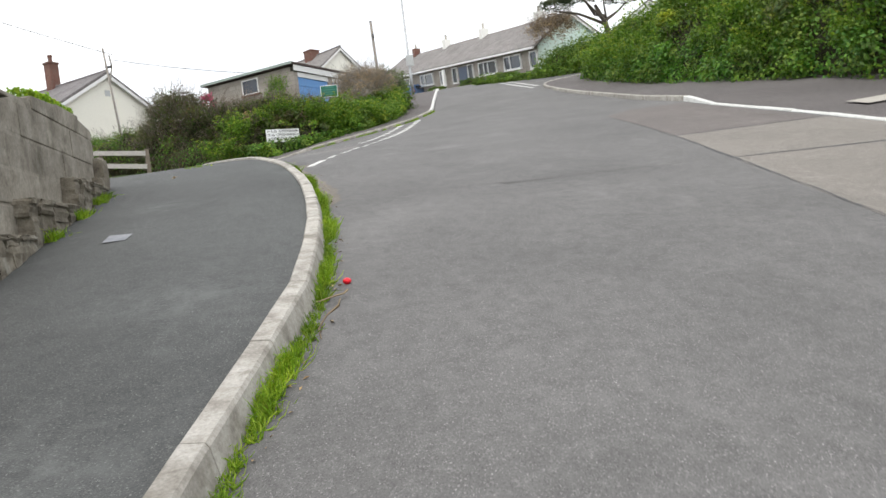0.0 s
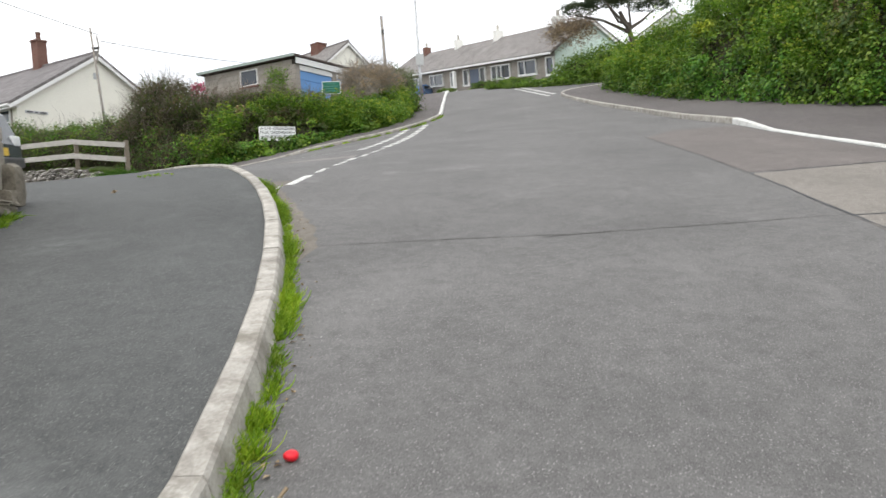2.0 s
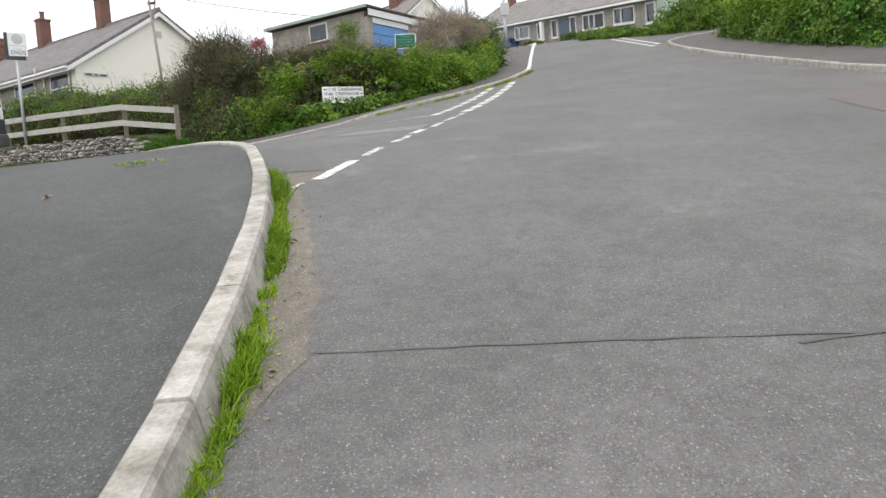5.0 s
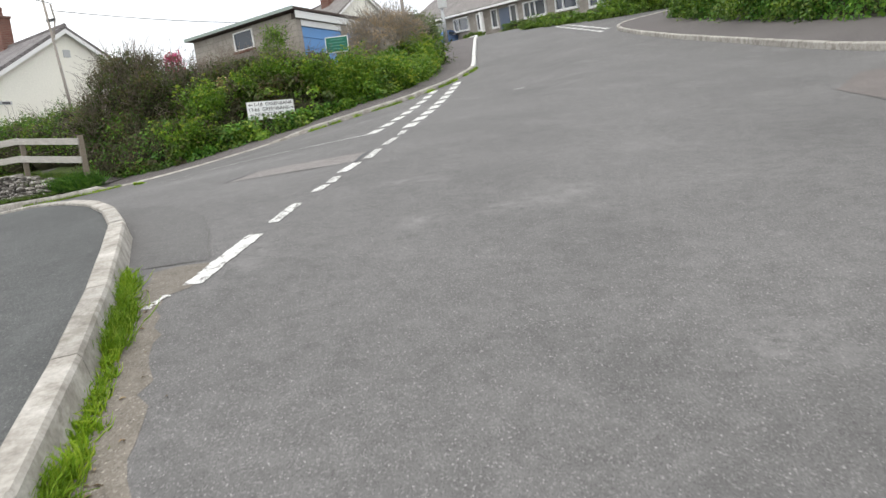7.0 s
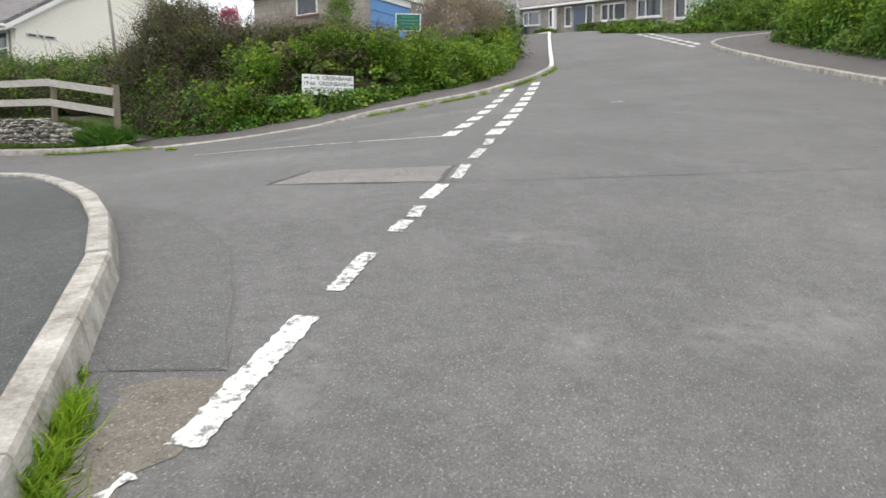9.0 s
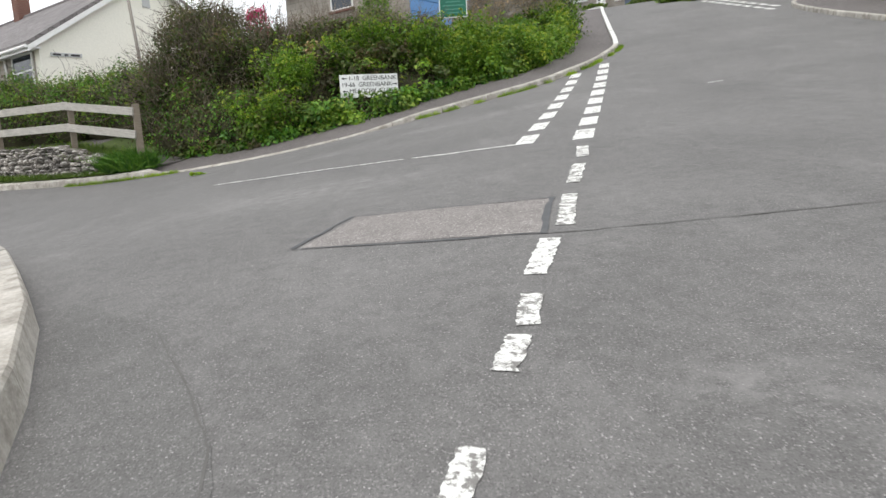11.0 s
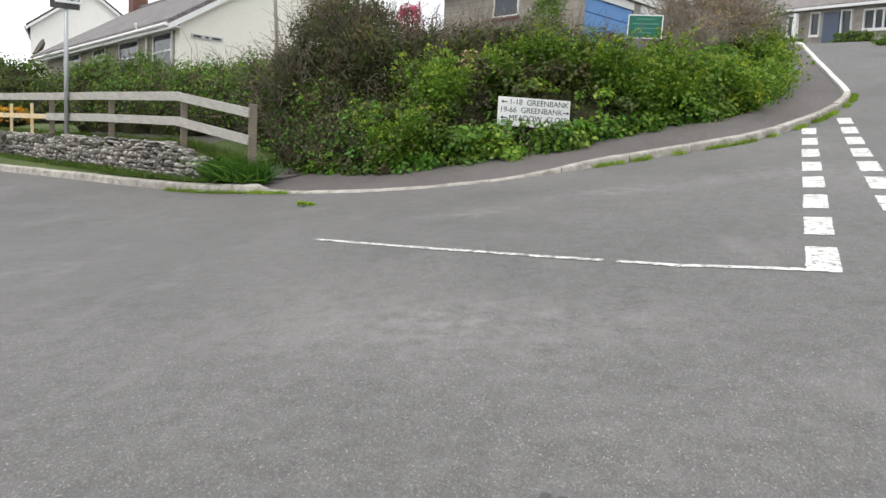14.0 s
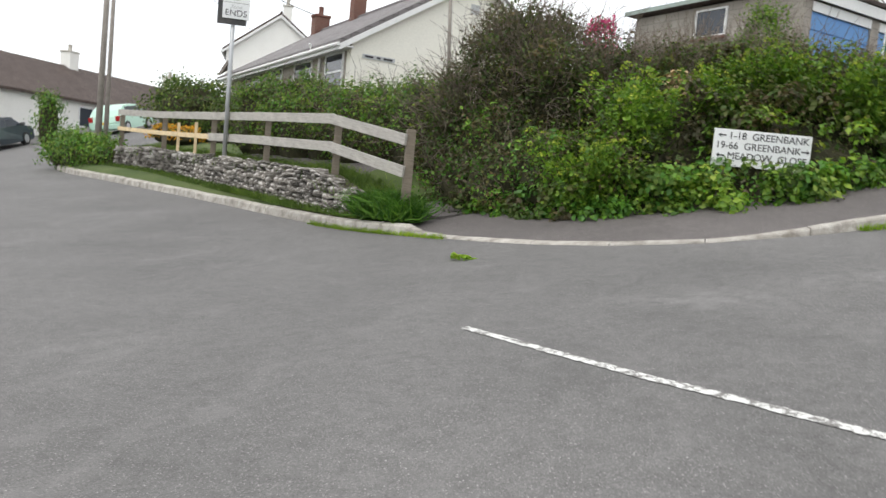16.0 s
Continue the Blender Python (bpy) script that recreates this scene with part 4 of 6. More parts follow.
def pick(rng, *choices):
    """One of the (weight, foliage) pairs."""
    w = np.array([c[0] for c in choices], float)
    return choices[rng.choice(len(choices), p=w / w.sum())][1]


far_foot = smooth_line([(-4.9, 21.4), (-4.2, 20.7), (-2.75, 19.75), (-1.45, 19.62), (-0.2, 19.75), (0.9, 20.6), (2.8, 21.8), (4.15, 24.5), (4.9, 28), (5.4, 30)], 0.15)


def far_h(u):
    return 1.9 + 0.2 * np.sin(u * 9) - 0.4 * np.exp(-((u - 0.0) / 0.08) ** 2) - 0.95 * np.clip((u - 0.4) / 0.2, 0, 1)


def far_d(u):
    return 2.3 - 1.4 * np.clip((u - 0.42) / 0.2, 0, 1)


def sign_gap(p):
    return (p[:, 0] > -1.2) & (p[:, 0] < 0.08) & (p[:, 2] > 2.27) & (p[:, 2] < 2.75) & (p[:, 1] < 20.2 + (p[:, 0] + 1.1) * 0.33)


def far_palette(u, v, rng):
    if v < 0.2:
        return pick(rng, (2, L_IVY), (3, L_HEDGE), (3, L_ALEX)) if u > 0.16 else pick(rng, (2, L_IVY), (3, L_BRAMBLE), (1, L_DARK))
    if u < 0.24:
        return pick(rng, (4, L_DARK), (3, L_BRAMBLE), (1, L_DRY)) if v > 0.4 else pick(rng, (3, L_DARK), (3, L_BRAMBLE), (2, L_IVY))
    if u < 0.45 and v > 0.45:
        return pick(rng, (3, L_DARK), (4, L_BRAMBLE), (1, L_HEDGE))
    return pick(rng, (4, L_ALEX), (3, L_HEDGE), (2, L_BRAMBLE), (1, L_UMBEL), (1, L_IVY))


hedge = bank("hedge_bank", far_foot, far_h, far_d, "overgrown corner bank covered in ivy, nettles and brambles", "hedge bank",
             [("bramble_leaf_cover", 8000, 0.07, L_BRAMBLE, 0.2, 1.0, 0.12), ("dark_leaf_cover", 7000, 0.06, L_DARK, 0.1, 1.0, 0.14), ("ivy_leaf_cover", 6000, 0.07, L_IVY, 0.0, 0.22, 0.1)], 3, 0.9, clear=sign_gap)
clumps("spray_leaf_cover", far_foot, far_h, far_d, 520, (0.14, 0.34), 120, far_palette, hedge, 61, clear=sign_gap)
clumps("low_leaf_cover", far_foot, far_h, far_d, 260, (0.08, 0.16), 60, far_palette, hedge, 62, rise=(0, 0.18), leaf_size=0.075, clear=sign_gap)

right_foot = smooth_line([(10.7, -12), (10.9, -4), (11.0, 3), (10.95, 10), (11.25, 14), (11.95, 19), (12.55, 22.5), (13.2, 25.2), (14.4, 26.4), (20, 28.0)], 0.3)[::-1]


def right_h(u):
    return 1.3 + 3.3 * np.clip((u - 0.15) / 0.26, 0, 1)


def right_d(u):
    return 1.7 + 1.9 * np.clip((u - 0.15) / 0.26, 0, 1)


def right_palette(u, v, rng):
    if v < 0.25:
        return pick(rng, (4, L_HEDGE), (4, L_IVY), (1, L_ALEX))
    if u < 0.42:
        return pick(rng, (5, L_ALEX), (3, L_HEDGE), (1, L_UMBEL), (1, L_BRAMBLE)) if v > 0.3 else pick(rng, (3, L_HEDGE), (2, L_ALEX))
    return pick(rng, (3, L_HEDGE), (3, L_BRAMBLE), (2, L_DRY), (2, L_ALEX), (1, L_BUFF)) if v > 0.45 else pick(rng, (3, L_HEDGE), (2, L_IVY), (2, L_ALEX), (1, L_BRAMBLE))


hedge = bank("hedge_bank", right_foot, right_h, right_d, "tall steep roadside bank thick with green alexanders and brambles", "hedge bank",
             [("foot_leaf_cover", 9000, 0.12, L_IVY, 0.0, 0.35, 0.2), ("bramble_leaf_cover", 11000, 0.11, L_BRAMBLE, 0.2, 1.0, 0.2), ("dark_leaf_cover", 7000, 0.1, L_DARK, 0.3, 1.0, 0.2),
              ("dry_stem_cover", 4000, 0.13, L_DRY, 0.4, 0.95, 0.3, 0.42, 1.0)], 4, 5)
clumps("spray_leaf_cover", right_foot, right_h, right_d, 820, (0.25, 0.65), 230, right_palette, hedge, 63, span=(0.1, 0.85), leaf_size=0.095)

def gz(x, y, up=0.0):
    return ground_z(x, y) + up


def blob(x, y, z, rx, ry=None, rz=None):
    return (x, y, z, rx, ry or rx, rz or rx)


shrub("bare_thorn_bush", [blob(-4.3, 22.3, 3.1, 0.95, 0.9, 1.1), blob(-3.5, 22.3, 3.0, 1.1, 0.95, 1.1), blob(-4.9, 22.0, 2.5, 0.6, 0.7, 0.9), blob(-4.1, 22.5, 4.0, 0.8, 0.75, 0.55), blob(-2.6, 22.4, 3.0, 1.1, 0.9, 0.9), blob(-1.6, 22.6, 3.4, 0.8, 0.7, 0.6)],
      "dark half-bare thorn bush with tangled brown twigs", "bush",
      [("dark_leaf_cover", 17000, 0.06, L_DARK, (0.4, 1.1)), ("green_leaf_cover", 12000, 0.06, L_BRAMBLE, (0.5, 1.08)), ("new_leaf_cover", 2200, 0.05, L_HEDGE, (0.6, 1.1))], M_SOIL_AND_SHADE, 1500, 11, 0.55, twig_len=(0.4, 0.9))
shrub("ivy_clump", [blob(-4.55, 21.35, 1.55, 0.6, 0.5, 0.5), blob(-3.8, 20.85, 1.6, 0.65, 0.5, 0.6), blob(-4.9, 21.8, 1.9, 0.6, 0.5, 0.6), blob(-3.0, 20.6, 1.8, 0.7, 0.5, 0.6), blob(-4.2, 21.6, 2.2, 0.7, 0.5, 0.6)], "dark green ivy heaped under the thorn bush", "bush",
      [("ivy_leaf_cover", 4500, 0.065, L_IVY, (0.8, 1.1)), ("dark_leaf_cover", 9000, 0.06, L_DARK, (0.78, 1.12)), ("shade_leaf_cover", 4000, 0.06, L_BRAMBLE, (0.75, 1.1))], M_SOIL_AND_SHADE, 150, 18, 0.85)
shrub("camellia_bush", [blob(-3.05, 23.2, 4.2, 0.28, 0.28, 0.42), blob(-2.85, 23.25, 3.75, 0.32, 0.28, 0.38)], "bright pink flowering shrub behind the thorn bush", "shrub",
      [("pink_petals", 900, 0.07, L_PINK, (0.5, 1.05)), ("green_leaves", 260, 0.07, L_BRAMBLE, (0.6, 1.0))], None, 60, 12)
shrub("bramble_bush", [blob(-1.5, 22.3, 3.0, 1.1, 0.9, 0.95), blob(-0.3, 22.3, 3.15, 1.1, 0.9, 0.9), blob(0.75, 22.8, 3.05, 0.9, 0.8, 0.65)], "dense brown-green bramble hedge above the road sign", "bush",
      [("dark_leaves", 6500, 0.06, L_DARK, (0.7, 1.08)), ("green_leaves", 8000, 0.065, L_BRAMBLE, (0.75, 1.08))], M_SOIL_AND_SHADE, 1100, 13)
shrub("brown_twig_bush", [blob(2.85, 25.4, 4.3, 1.1, 1.0, 1.2), blob(3.6, 26.1, 4.4, 0.95, 0.95, 1.15), blob(2.4, 25.1, 3.7, 0.9, 0.8, 0.9)], "rounded pale brown twiggy bush beside the green sign", "bush",
      [("dry_leaf_cover", 15000, 0.05, L_BUFF, (0.75, 1.08)), ("dark_leaf_cover", 900, 0.05, L_DARK, (0.5, 0.95))], M_POLE, 2200, 14, 0.7, twig_mat=M_POLE)
shrub("evergreen_bush", [blob(4.75, 28.2, 4.9, 0.75, 0.75, 0.95), blob(4.6, 27.3, 4.1, 0.8, 0.7, 0.9), blob(4.9, 29.3, 4.9, 0.7, 0.7, 0.9)], "dark green ivy-clad bush by the footway", "bush",
      [("dark_leaves", 5000, 0.07, L_BRAMBLE, (0.75, 1.06)), ("green_leaves", 2500, 0.07, L_HEDGE, (0.8, 1.06))], M_SOIL_AND_SHADE, 0, 15)
shrub("yellow_green_shrub", [blob(-0.35, 28.6, 5.3, 0.4, 0.4, 0.8), blob(-0.6, 28.8, 4.9, 0.4, 0.4, 0.7)], "yellow-green leafy shrub growing against the garage", "shrub",
      [("green_leaves", 2600, 0.08, L_ALEX, (0.4, 1.1))], None, 150, 16)
garden = [blob(-5.7 - 0.8 * k, 22.55 + 0.42 * k + 0.1 * (k % 2), gz(-5.7 - 0.8 * k, 22.55 + 0.42 * k) + 1.05, 0.78, 0.68, (0.98, 0.9, 0.84, 0.92, 1.02, 1.05, 1.08)[k]) for k in range(7)]
shrub("garden_hedge", garden, "clipped ivy and privet garden hedge behind the fence", "hedge",
      [("green_leaves", 18000, 0.07, L_HEDGE, (0.85, 1.08)), ("dark_leaves", 11000, 0.06, L_DARK, (0.75, 1.06)), ("ivy_leaves", 5000, 0.07, L_IVY, (0.85, 1.05))], M_SOIL_AND_SHADE, 500, 17, 0.85)


def alexanders(seed):
    """A clump of yellow-green wild plants: stems, leaves and round flower heads."""
    rng = np.random.default_rng(seed)
    root = thing("alexanders_plant", Matrix.Identity(4), "yellow-green alexanders plant in flower on the bank", "wild plant", "alexanders on the banks")
    n = 26
    foot = rng.normal(0, 0.14, (n, 3)) * [1, 1, 0]
    tip = foot + rng.normal(0, 0.28, (n, 3)) * [1, 1, 0.4] + [0, 0, 0.72]
    sticks("stem_mass", foot, tip, 0.009, 0.005, L_ALEX, root, rng, 0.08)
    k = rng.integers(0, n, 900)
    t = rng.uniform(0.25, 1, (900, 1))
    p = foot[k] * (1 - t) + tip[k] * t + rng.normal(0, 0.085, (900, 3))
    leaves("leaf_cover", p, rng.normal(0, 0.5, (900, 3)) + [0, 0, 0.8], 0.07, L_ALEX, root, rng, 0.3, 0.7, 0.5)
    m = n * 9
    k = np.repeat(np.arange(n), 9)
    d = rng.normal(0, 1, (m, 3))
    d[:, 2] = abs(d[:, 2])
    d /= np.linalg.norm(d, axis=1)[:, None]
    leaves("flower_cover", tip[k] + d * 0.05, d, 0.035, L_UMBEL, root, rng, 0, 0.9, 0.3)
    return root


plants = [alexanders(30), alexanders(31), alexanders(32)]
spots = []
rp = random.Random(8)
fl = even(far_foot, count=200)
for k in range(46):
    u = rp.uniform(0.12, 0.8)
    v = rp.uniform(0.12, 0.75)
    p, nr = bank_surface(fl, far_h, far_d, np.array([u]), np.array([v]))
    if (-1.5 < p[0][0] < 0.3 and v < 0.62) or (u > 0.5 and v > 0.5) or (p[0][0] < -2.2 and v > 0.5):
        continue
    spots.append((*p[0], rp.uniform(0.75, 1.15)))
rl = even(right_foot, count=200)
for k in range(46):
    u = rp.uniform(0.07, 0.6)
    v = rp.uniform(0.08, 0.8)
    p, nr = bank_surface(rl, right_h, right_d, np.array([u]), np.array([v]))
    spots.append((*p[0], rp.uniform(0.9, 1.6)))
for i, (x, y, z, s) in enumerate(spots):
    m = pose(x, y, z - 0.12, rp.uniform(-12, 12), rp.uniform(-12, 12), rp.uniform(0, 360)) @ Matrix.Scale(s, 4)
    if i < 3:
        plants[i].matrix_world = m
    else:
        c = copy_thing(plants[i % 3], m)
        c.matrix_world = m


def grass(name, centres, n, h, spread, label, seed=5, lean=0.35, width=0.007, mat=None):
    """Blades of grass in tufts round the given places."""
    rng = np.random.default_rng(seed)
    c = np.array(centres, float)
    k = rng.integers(0, len(c), n)
    p = c[k] + rng.normal(0, 1, (n, 3)) * [spread, spread, 0]
    tip = p + rng.normal(0, lean * h, (n, 3)) * [1, 1, 0.2] + np.array([0, 0, 1.0]) * (h * rng.uniform(0.45, 1.25, n))[:, None]
    return tagged(sticks(name, p, tip, width * 0.7, 0.001, mat or L_GRASS, None, rng, 0.22, 3), label, "grass", kind="stuff")


rg = random.Random(4)
near_road = offset(KERB_NEAR, -0.03)
gutter = []
for p in near_road:
    if -5 < p.y < 6.3:
        for _ in range(5):
            thick = 0.75 + 0.3 * math.sin(p.y * 3.1) * math.sin(p.y * 1.3 + 1) if p.y < 3.8 else (0.85 if p.y < 5.5 else 0.1)
            if rg.random() < thick:
                gutter.append((p.x + rg.uniform(-0.03, 0.04), p.y + rg.uniform(-0.06, 0.06), ground_z(p.x, p.y) - 0.01))
grass("gutter_grass", gutter, 6500, 0.05, 0.013, "bright green grass growing in the gutter along the kerb", 5, 0.55)
lush = [g for g in gutter if math.sin(g[1] * 4.3 + 0.7) > 0.3 and g[1] < 4.3 or 4.3 < g[1] < 5.5]
grass("gutter_grass", lush, 4300, 0.088, 0.018, "taller bright green grass tufts beside the kerb", 9, 0.5)
far_road = offset(KERB_FAR, -0.04)
tufts = [(p.x, p.y, ground_z(p.x, p.y)) for p in far_road if (0.2 < p.x < 5.6 and p.y < 24.6 and noise.noise(Vector((p.x * 2.3, p.y * 2.3, 0.4))) > -0.02) or (-6.5 < p.x < -4.0 and p.y < 20.6)]
grass("gutter_grass", tufts, 2600, 0.06, 0.03, "low green weeds along the foot of the far kerb", 6)


# ---- post and rail fence, slate wall ----
FENCE = [(-4.93, 19.72), (-6.53, 20.72), (-8.7, 22.2), (-10.8, 23.5), (-13.3, 25.05), (-15.9, 26.55)]
FENCE_TOP = [2.27, 2.55, 2.62, 2.66, 2.72, 2.8]


def fence():
    root = thing("fence", Matrix.Identity(4), "weathered grey two-rail timber fence with a newer pale lower rail", "fence")
    for i, ((x, y), zt) in enumerate(zip(FENCE, FENCE_TOP)):
        zb = gz(x, y) + (0.2 if i == 0 else 0.4)
        w = 0.055 if i else 0.06
        o = part("post", box(-w, w, -w * 0.8, w * 0.8, 0, zt - zb + (0.06 if i == 0 else -0.03), 0.008), M_POST, root)
        o.matrix_local = pose(x + 0.04, y + 0.09, zb, 0, 0, 32)
    for i in range(len(FENCE) - 1):
        a, b = Vector((*FENCE[i], FENCE_TOP[i])), Vector((*FENCE[i + 1], FENCE_TOP[i + 1]))
        d = b - a
        yaw = math.degrees(math.atan2(d.y, d.x))
        pitch = -math.degrees(math.atan2(d.z, math.hypot(d.x, d.y)))
        for k, drop in enumerate((0.08, 0.5)):
            new_rail = k == 1 and i >= 3
            hw = 0.075 if not new_rail else 0.05
            rnd = random.Random(i * 2 + k)
            bm = box(-0.02, d.length + 0.04, -0.018, 0.018, -hw, hw, 0.006)
            for v in bm.verts:
                v.co.z += 0.008 * math.sin(v.co.x * 3 + i) + rnd.uniform(-0.002, 0.002)
            o = part("rail", bm, M_NEW_WOOD if new_rail else M_RAIL, root, "new pale pine rail" if new_rail else "")
            o.matrix_local = pose(a.x, a.y, a.z - drop, 0, pitch, yaw)
    for t in (0.25, 0.6):
        a, b = Vector(FENCE[3]), Vector(FENCE[4])
        p = a.lerp(b, t)
        o = part("batten", box(-0.03, 0.03, -0.03, 0.03, 0, 0.7, 0.004), M_NEW_WOOD, root)
        o.matrix_local = pose(p.x, p.y, 1.75, 0, 0, 30)


fence()


def slate_wall():
    line = even(smooth_line([(-5.6, 19.98), (-6.4, 20.5), (-8.55, 21.98), (-10.65, 23.28), (-13.1, 24.8), (-15.5, 26.1)], 0.2), step=0.05)
    wall = thing("wall_slate", Matrix.Identity(4), "low dry-stone slate retaining wall below the fence", "wall", kind="structure")
    rnd = random.Random(9)
    total = len(line)

    def height(i):
        f = i / total
        return 0.64 * min(1, 0.5 + f * 5) * (1 - 0.25 * f)

    core_v, core_f = [], []
    inner = offset(line, -0.28)
    for i in range(0, total, 4):
        a, b = line[i], inner[i]
        h = height(i)
        za = gz(a.x, a.y) + 0.12
        core_v += [(a.x, a.y, za - 0.2), (a.x, a.y, za + h - 0.05), (b.x, b.y, za + h - 0.05), (b.x, b.y, za - 0.2)]
    n = len(core_v) // 4
    for i in range(n - 1):
        for k in range(4):
            core_f.append((4 * i + k, 4 * i + (k + 1) % 4, 4 * i + 4 + (k + 1) % 4, 4 * i + 4 + k))
    core_f += [(3, 2, 1, 0), tuple(4 * (n - 1) + k for k in range(4))]
    # near-black filling gives the gaps between the stones their shade
    ob = new("wall_core", mesh_of("wall_core", core_v, core_f, M_SOIL_AND_SHADE))
    ob.parent = wall
    shapes = []
    for k in range(10):
        bm = bmesh.new()
        bmesh.ops.create_cube(bm, size=1)
        bmesh.ops.bevel(bm, geom=bm.edges[:], offset=0.16, segments=1, affect="EDGES")
        for v in bm.verts:
            v.co *= 1 + 0.22 * noise.noise(v.co * 2.3 + Vector((k * 4.7, 0, 1)))
        me = bpy.data.meshes.new("slate_stone")
        bm.to_mesh(me)
        bm.free()
        me.materials.append(M_SLATE_STONE)
        shapes.append(me)
    spots, z = [], 0.0
    while z < 0.62:
        course = rnd.uniform(0.05, 0.11)
        i = rnd.randint(0, 5)
        while i < total - 3:
            ln = rnd.choice((0.09, 0.12, 0.15, 0.2, 0.26, 0.34)) * rnd.uniform(0.85, 1.15)
            j = min(total - 1, i + max(2, round(ln / 0.05)))
            if z + course * 0.5 < height(i) + 0.04 * math.sin(i * 0.7):
                spots.append((i, j, z, course))
            i = j
        z += course * 0.92
    spots.sort()
    rest_v, rest_f = [], []
    for k, (i, j, z, course) in enumerate(spots):
        a, b = line[i], line[j]
        m = (a + b) / 2
        ln = (b - a).length
        here = pose(m.x, m.y, gz(m.x, m.y) + 0.12 + z + course / 2, rnd.uniform(-14, 14), rnd.uniform(-12, 12), math.degrees(math.atan2((b - a).y, (b - a).x)) + rnd.uniform(-12, 12))
        here = here @ Matrix.Diagonal((ln * rnd.uniform(0.8, 1.0), rnd.uniform(0.12, 0.28), course * rnd.uniform(0.6, 1.15), 1))
        me = rnd.choice(shapes)
        if k < 300:
            ob = new("slate_stone", me)
            ob.parent = wall
            ob.matrix_local = here
        else:
            at = len(rest_v)
            rest_v += [here @ v.co for v in me.vertices]
            rest_f += [tuple(at + q for q in p.vertices) for p in me.polygons]
    if rest_v:
        ob = tagged(new("far_stone_work", mesh_of("far_stone_work", rest_v, rest_f, M_SLATE_STONE)), kind="stuff")
        ob.parent = wall
    return line


slate_line = slate_wall()
# earth behind the slate wall
top_line = even(slate_line, count=60)
inner_a = offset(top_line, -0.1)
inner_b = offset(top_line, -2.2)
tagged(strip("verge", inner_a, inner_b, 4, lambda i, k: 0.12 + 0.46 * min(1, 0.4 + i / 60 * 4) * (1 - 0.3 * i / 60) + 0.06 * k, M_FIELD), "raised grassy verge behind the slate wall", "verge", kind="structure")
rng_v = np.random.default_rng(3)
verge_spots = []
for i, (a, b) in enumerate(zip(inner_a, inner_b)):
    for _ in range(5):
        t = rng_v.uniform(0, 0.35) if i < 10 else rng_v.uniform(0, 0.4)
        p = a.lerp(b, t)
        verge_spots.append((p.x, p.y, gz(p.x, p.y) + 0.1 + 0.46 * min(1, 0.4 + i / 60 * 4) * (1 - 0.3 * i / 60)))
grass("verge_grass", verge_spots, 11000, 0.17, 0.12, "long green grass on the verge", 7, 0.4, 0.01, L_VERGE)
foot_spots = [(p.x, p.y, gz(p.x, p.y) + 0.14) for p in offset(top_line, 0.13)] + [(p.x, p.y, gz(p.x, p.y) + 0.14) for p in offset(top_line, 0.2)[8:]]
grass("verge_grass", foot_spots, 6000, 0.1, 0.05, "rough grass between the slate wall and kerb", 8, 0.45, 0.009, L_VERGE)
path_a = even(smooth_line([(-4.5, 20.2), (-5.2, 20.5), (-6.05, 21.2), (-6.9, 22.0), (-8.65, 23.2), (-10.45, 24.25)], 0.1), count=40)
path_b = even(smooth_line([(-3.9, 21.0), (-4.7, 21.5), (-5.5, 22.1), (-6.45, 22.85), (-8.25, 24.05), (-10.05, 25.1)], 0.1), count=40)
tagged(strip("footpath", path_a, path_b, 4, lambda i, k: 0.1 + 0.5 * min(1, max(0, i - 2) / 12), M_PAVE_RED), "narrow tarmac path climbing behind the timber fence", "path", kind="structure")
tuft = [(-5.55 + 0.12 * (k % 6) + 0.03 * (k // 6), 20.05 - 0.07 * (k % 6) + 0.06 * (k // 6), gz(-5.3, 19.9) + 0.14 + 0.03 * (k // 6)) for k in range(24)]
grass("bluebell_clump", tuft, 3000, 0.25, 0.1, "clump of strappy green bluebell leaves at the fence end", 21, 0.7, 0.02, L_IVY)
shrub("road_weed", [blob(-3.3, 17.5, gz(-3.3, 17.5) + 0.02, 0.13, 0.08, 0.03)], "small sprig of weed lying on the road", "weed", [("leaves", 60, 0.06, L_GRASS, (0.4, 1.1))], None, 0, 22)
shrub("verge_bush", [blob(-17.0, 26.8, 1.45, 0.9, 0.7, 0.55), blob(-18.2, 27.4, 1.5, 0.9, 0.7, 0.6), blob(-16.2, 26.5, 1.4, 0.6, 0.5, 0.45), blob(-19.3, 27.5, 2.3, 0.3, 0.3, 0.9)], "green ivy-covered bush at the far end of the fence", "bush",
      [("leaves", 5000, 0.09, L_HEDGE, (0.75, 1.08)), ("ivy_leaves", 2500, 0.09, L_IVY, (0.8, 1.08))], M_SOIL_AND_SHADE, 0, 23)
shrub("orange_flower_clump", [blob(-14.9, 27.6, 2.25, 0.9, 0.5, 0.32)], "clump of orange-yellow flowers behind the fence", "flower clump", [("petals", 1500, 0.07, L_GORSE, (0.6, 1.05)), ("leaves", 500, 0.07, L_HEDGE, (0.6, 1.0))], M_SOIL_AND_SHADE, 0, 24)
shrub("garden_bush", [blob(-19.0, 33.5, 3.2, 1.6, 1.3, 1.3), blob(-16.8, 33.0, 2.9, 1.2, 1.0, 1.0), blob(-14.8, 32.0, 3.2, 0.9, 0.8, 0.9)], "dark green garden bushes beyond the fence", "bush",
      [("leaves", 7000, 0.12, L_BRAMBLE, (0.75, 1.08)), ("light_leaves", 3000, 0.12, L_HEDGE, (0.8, 1.08))], M_SOIL_AND_SHADE, 0, 25)


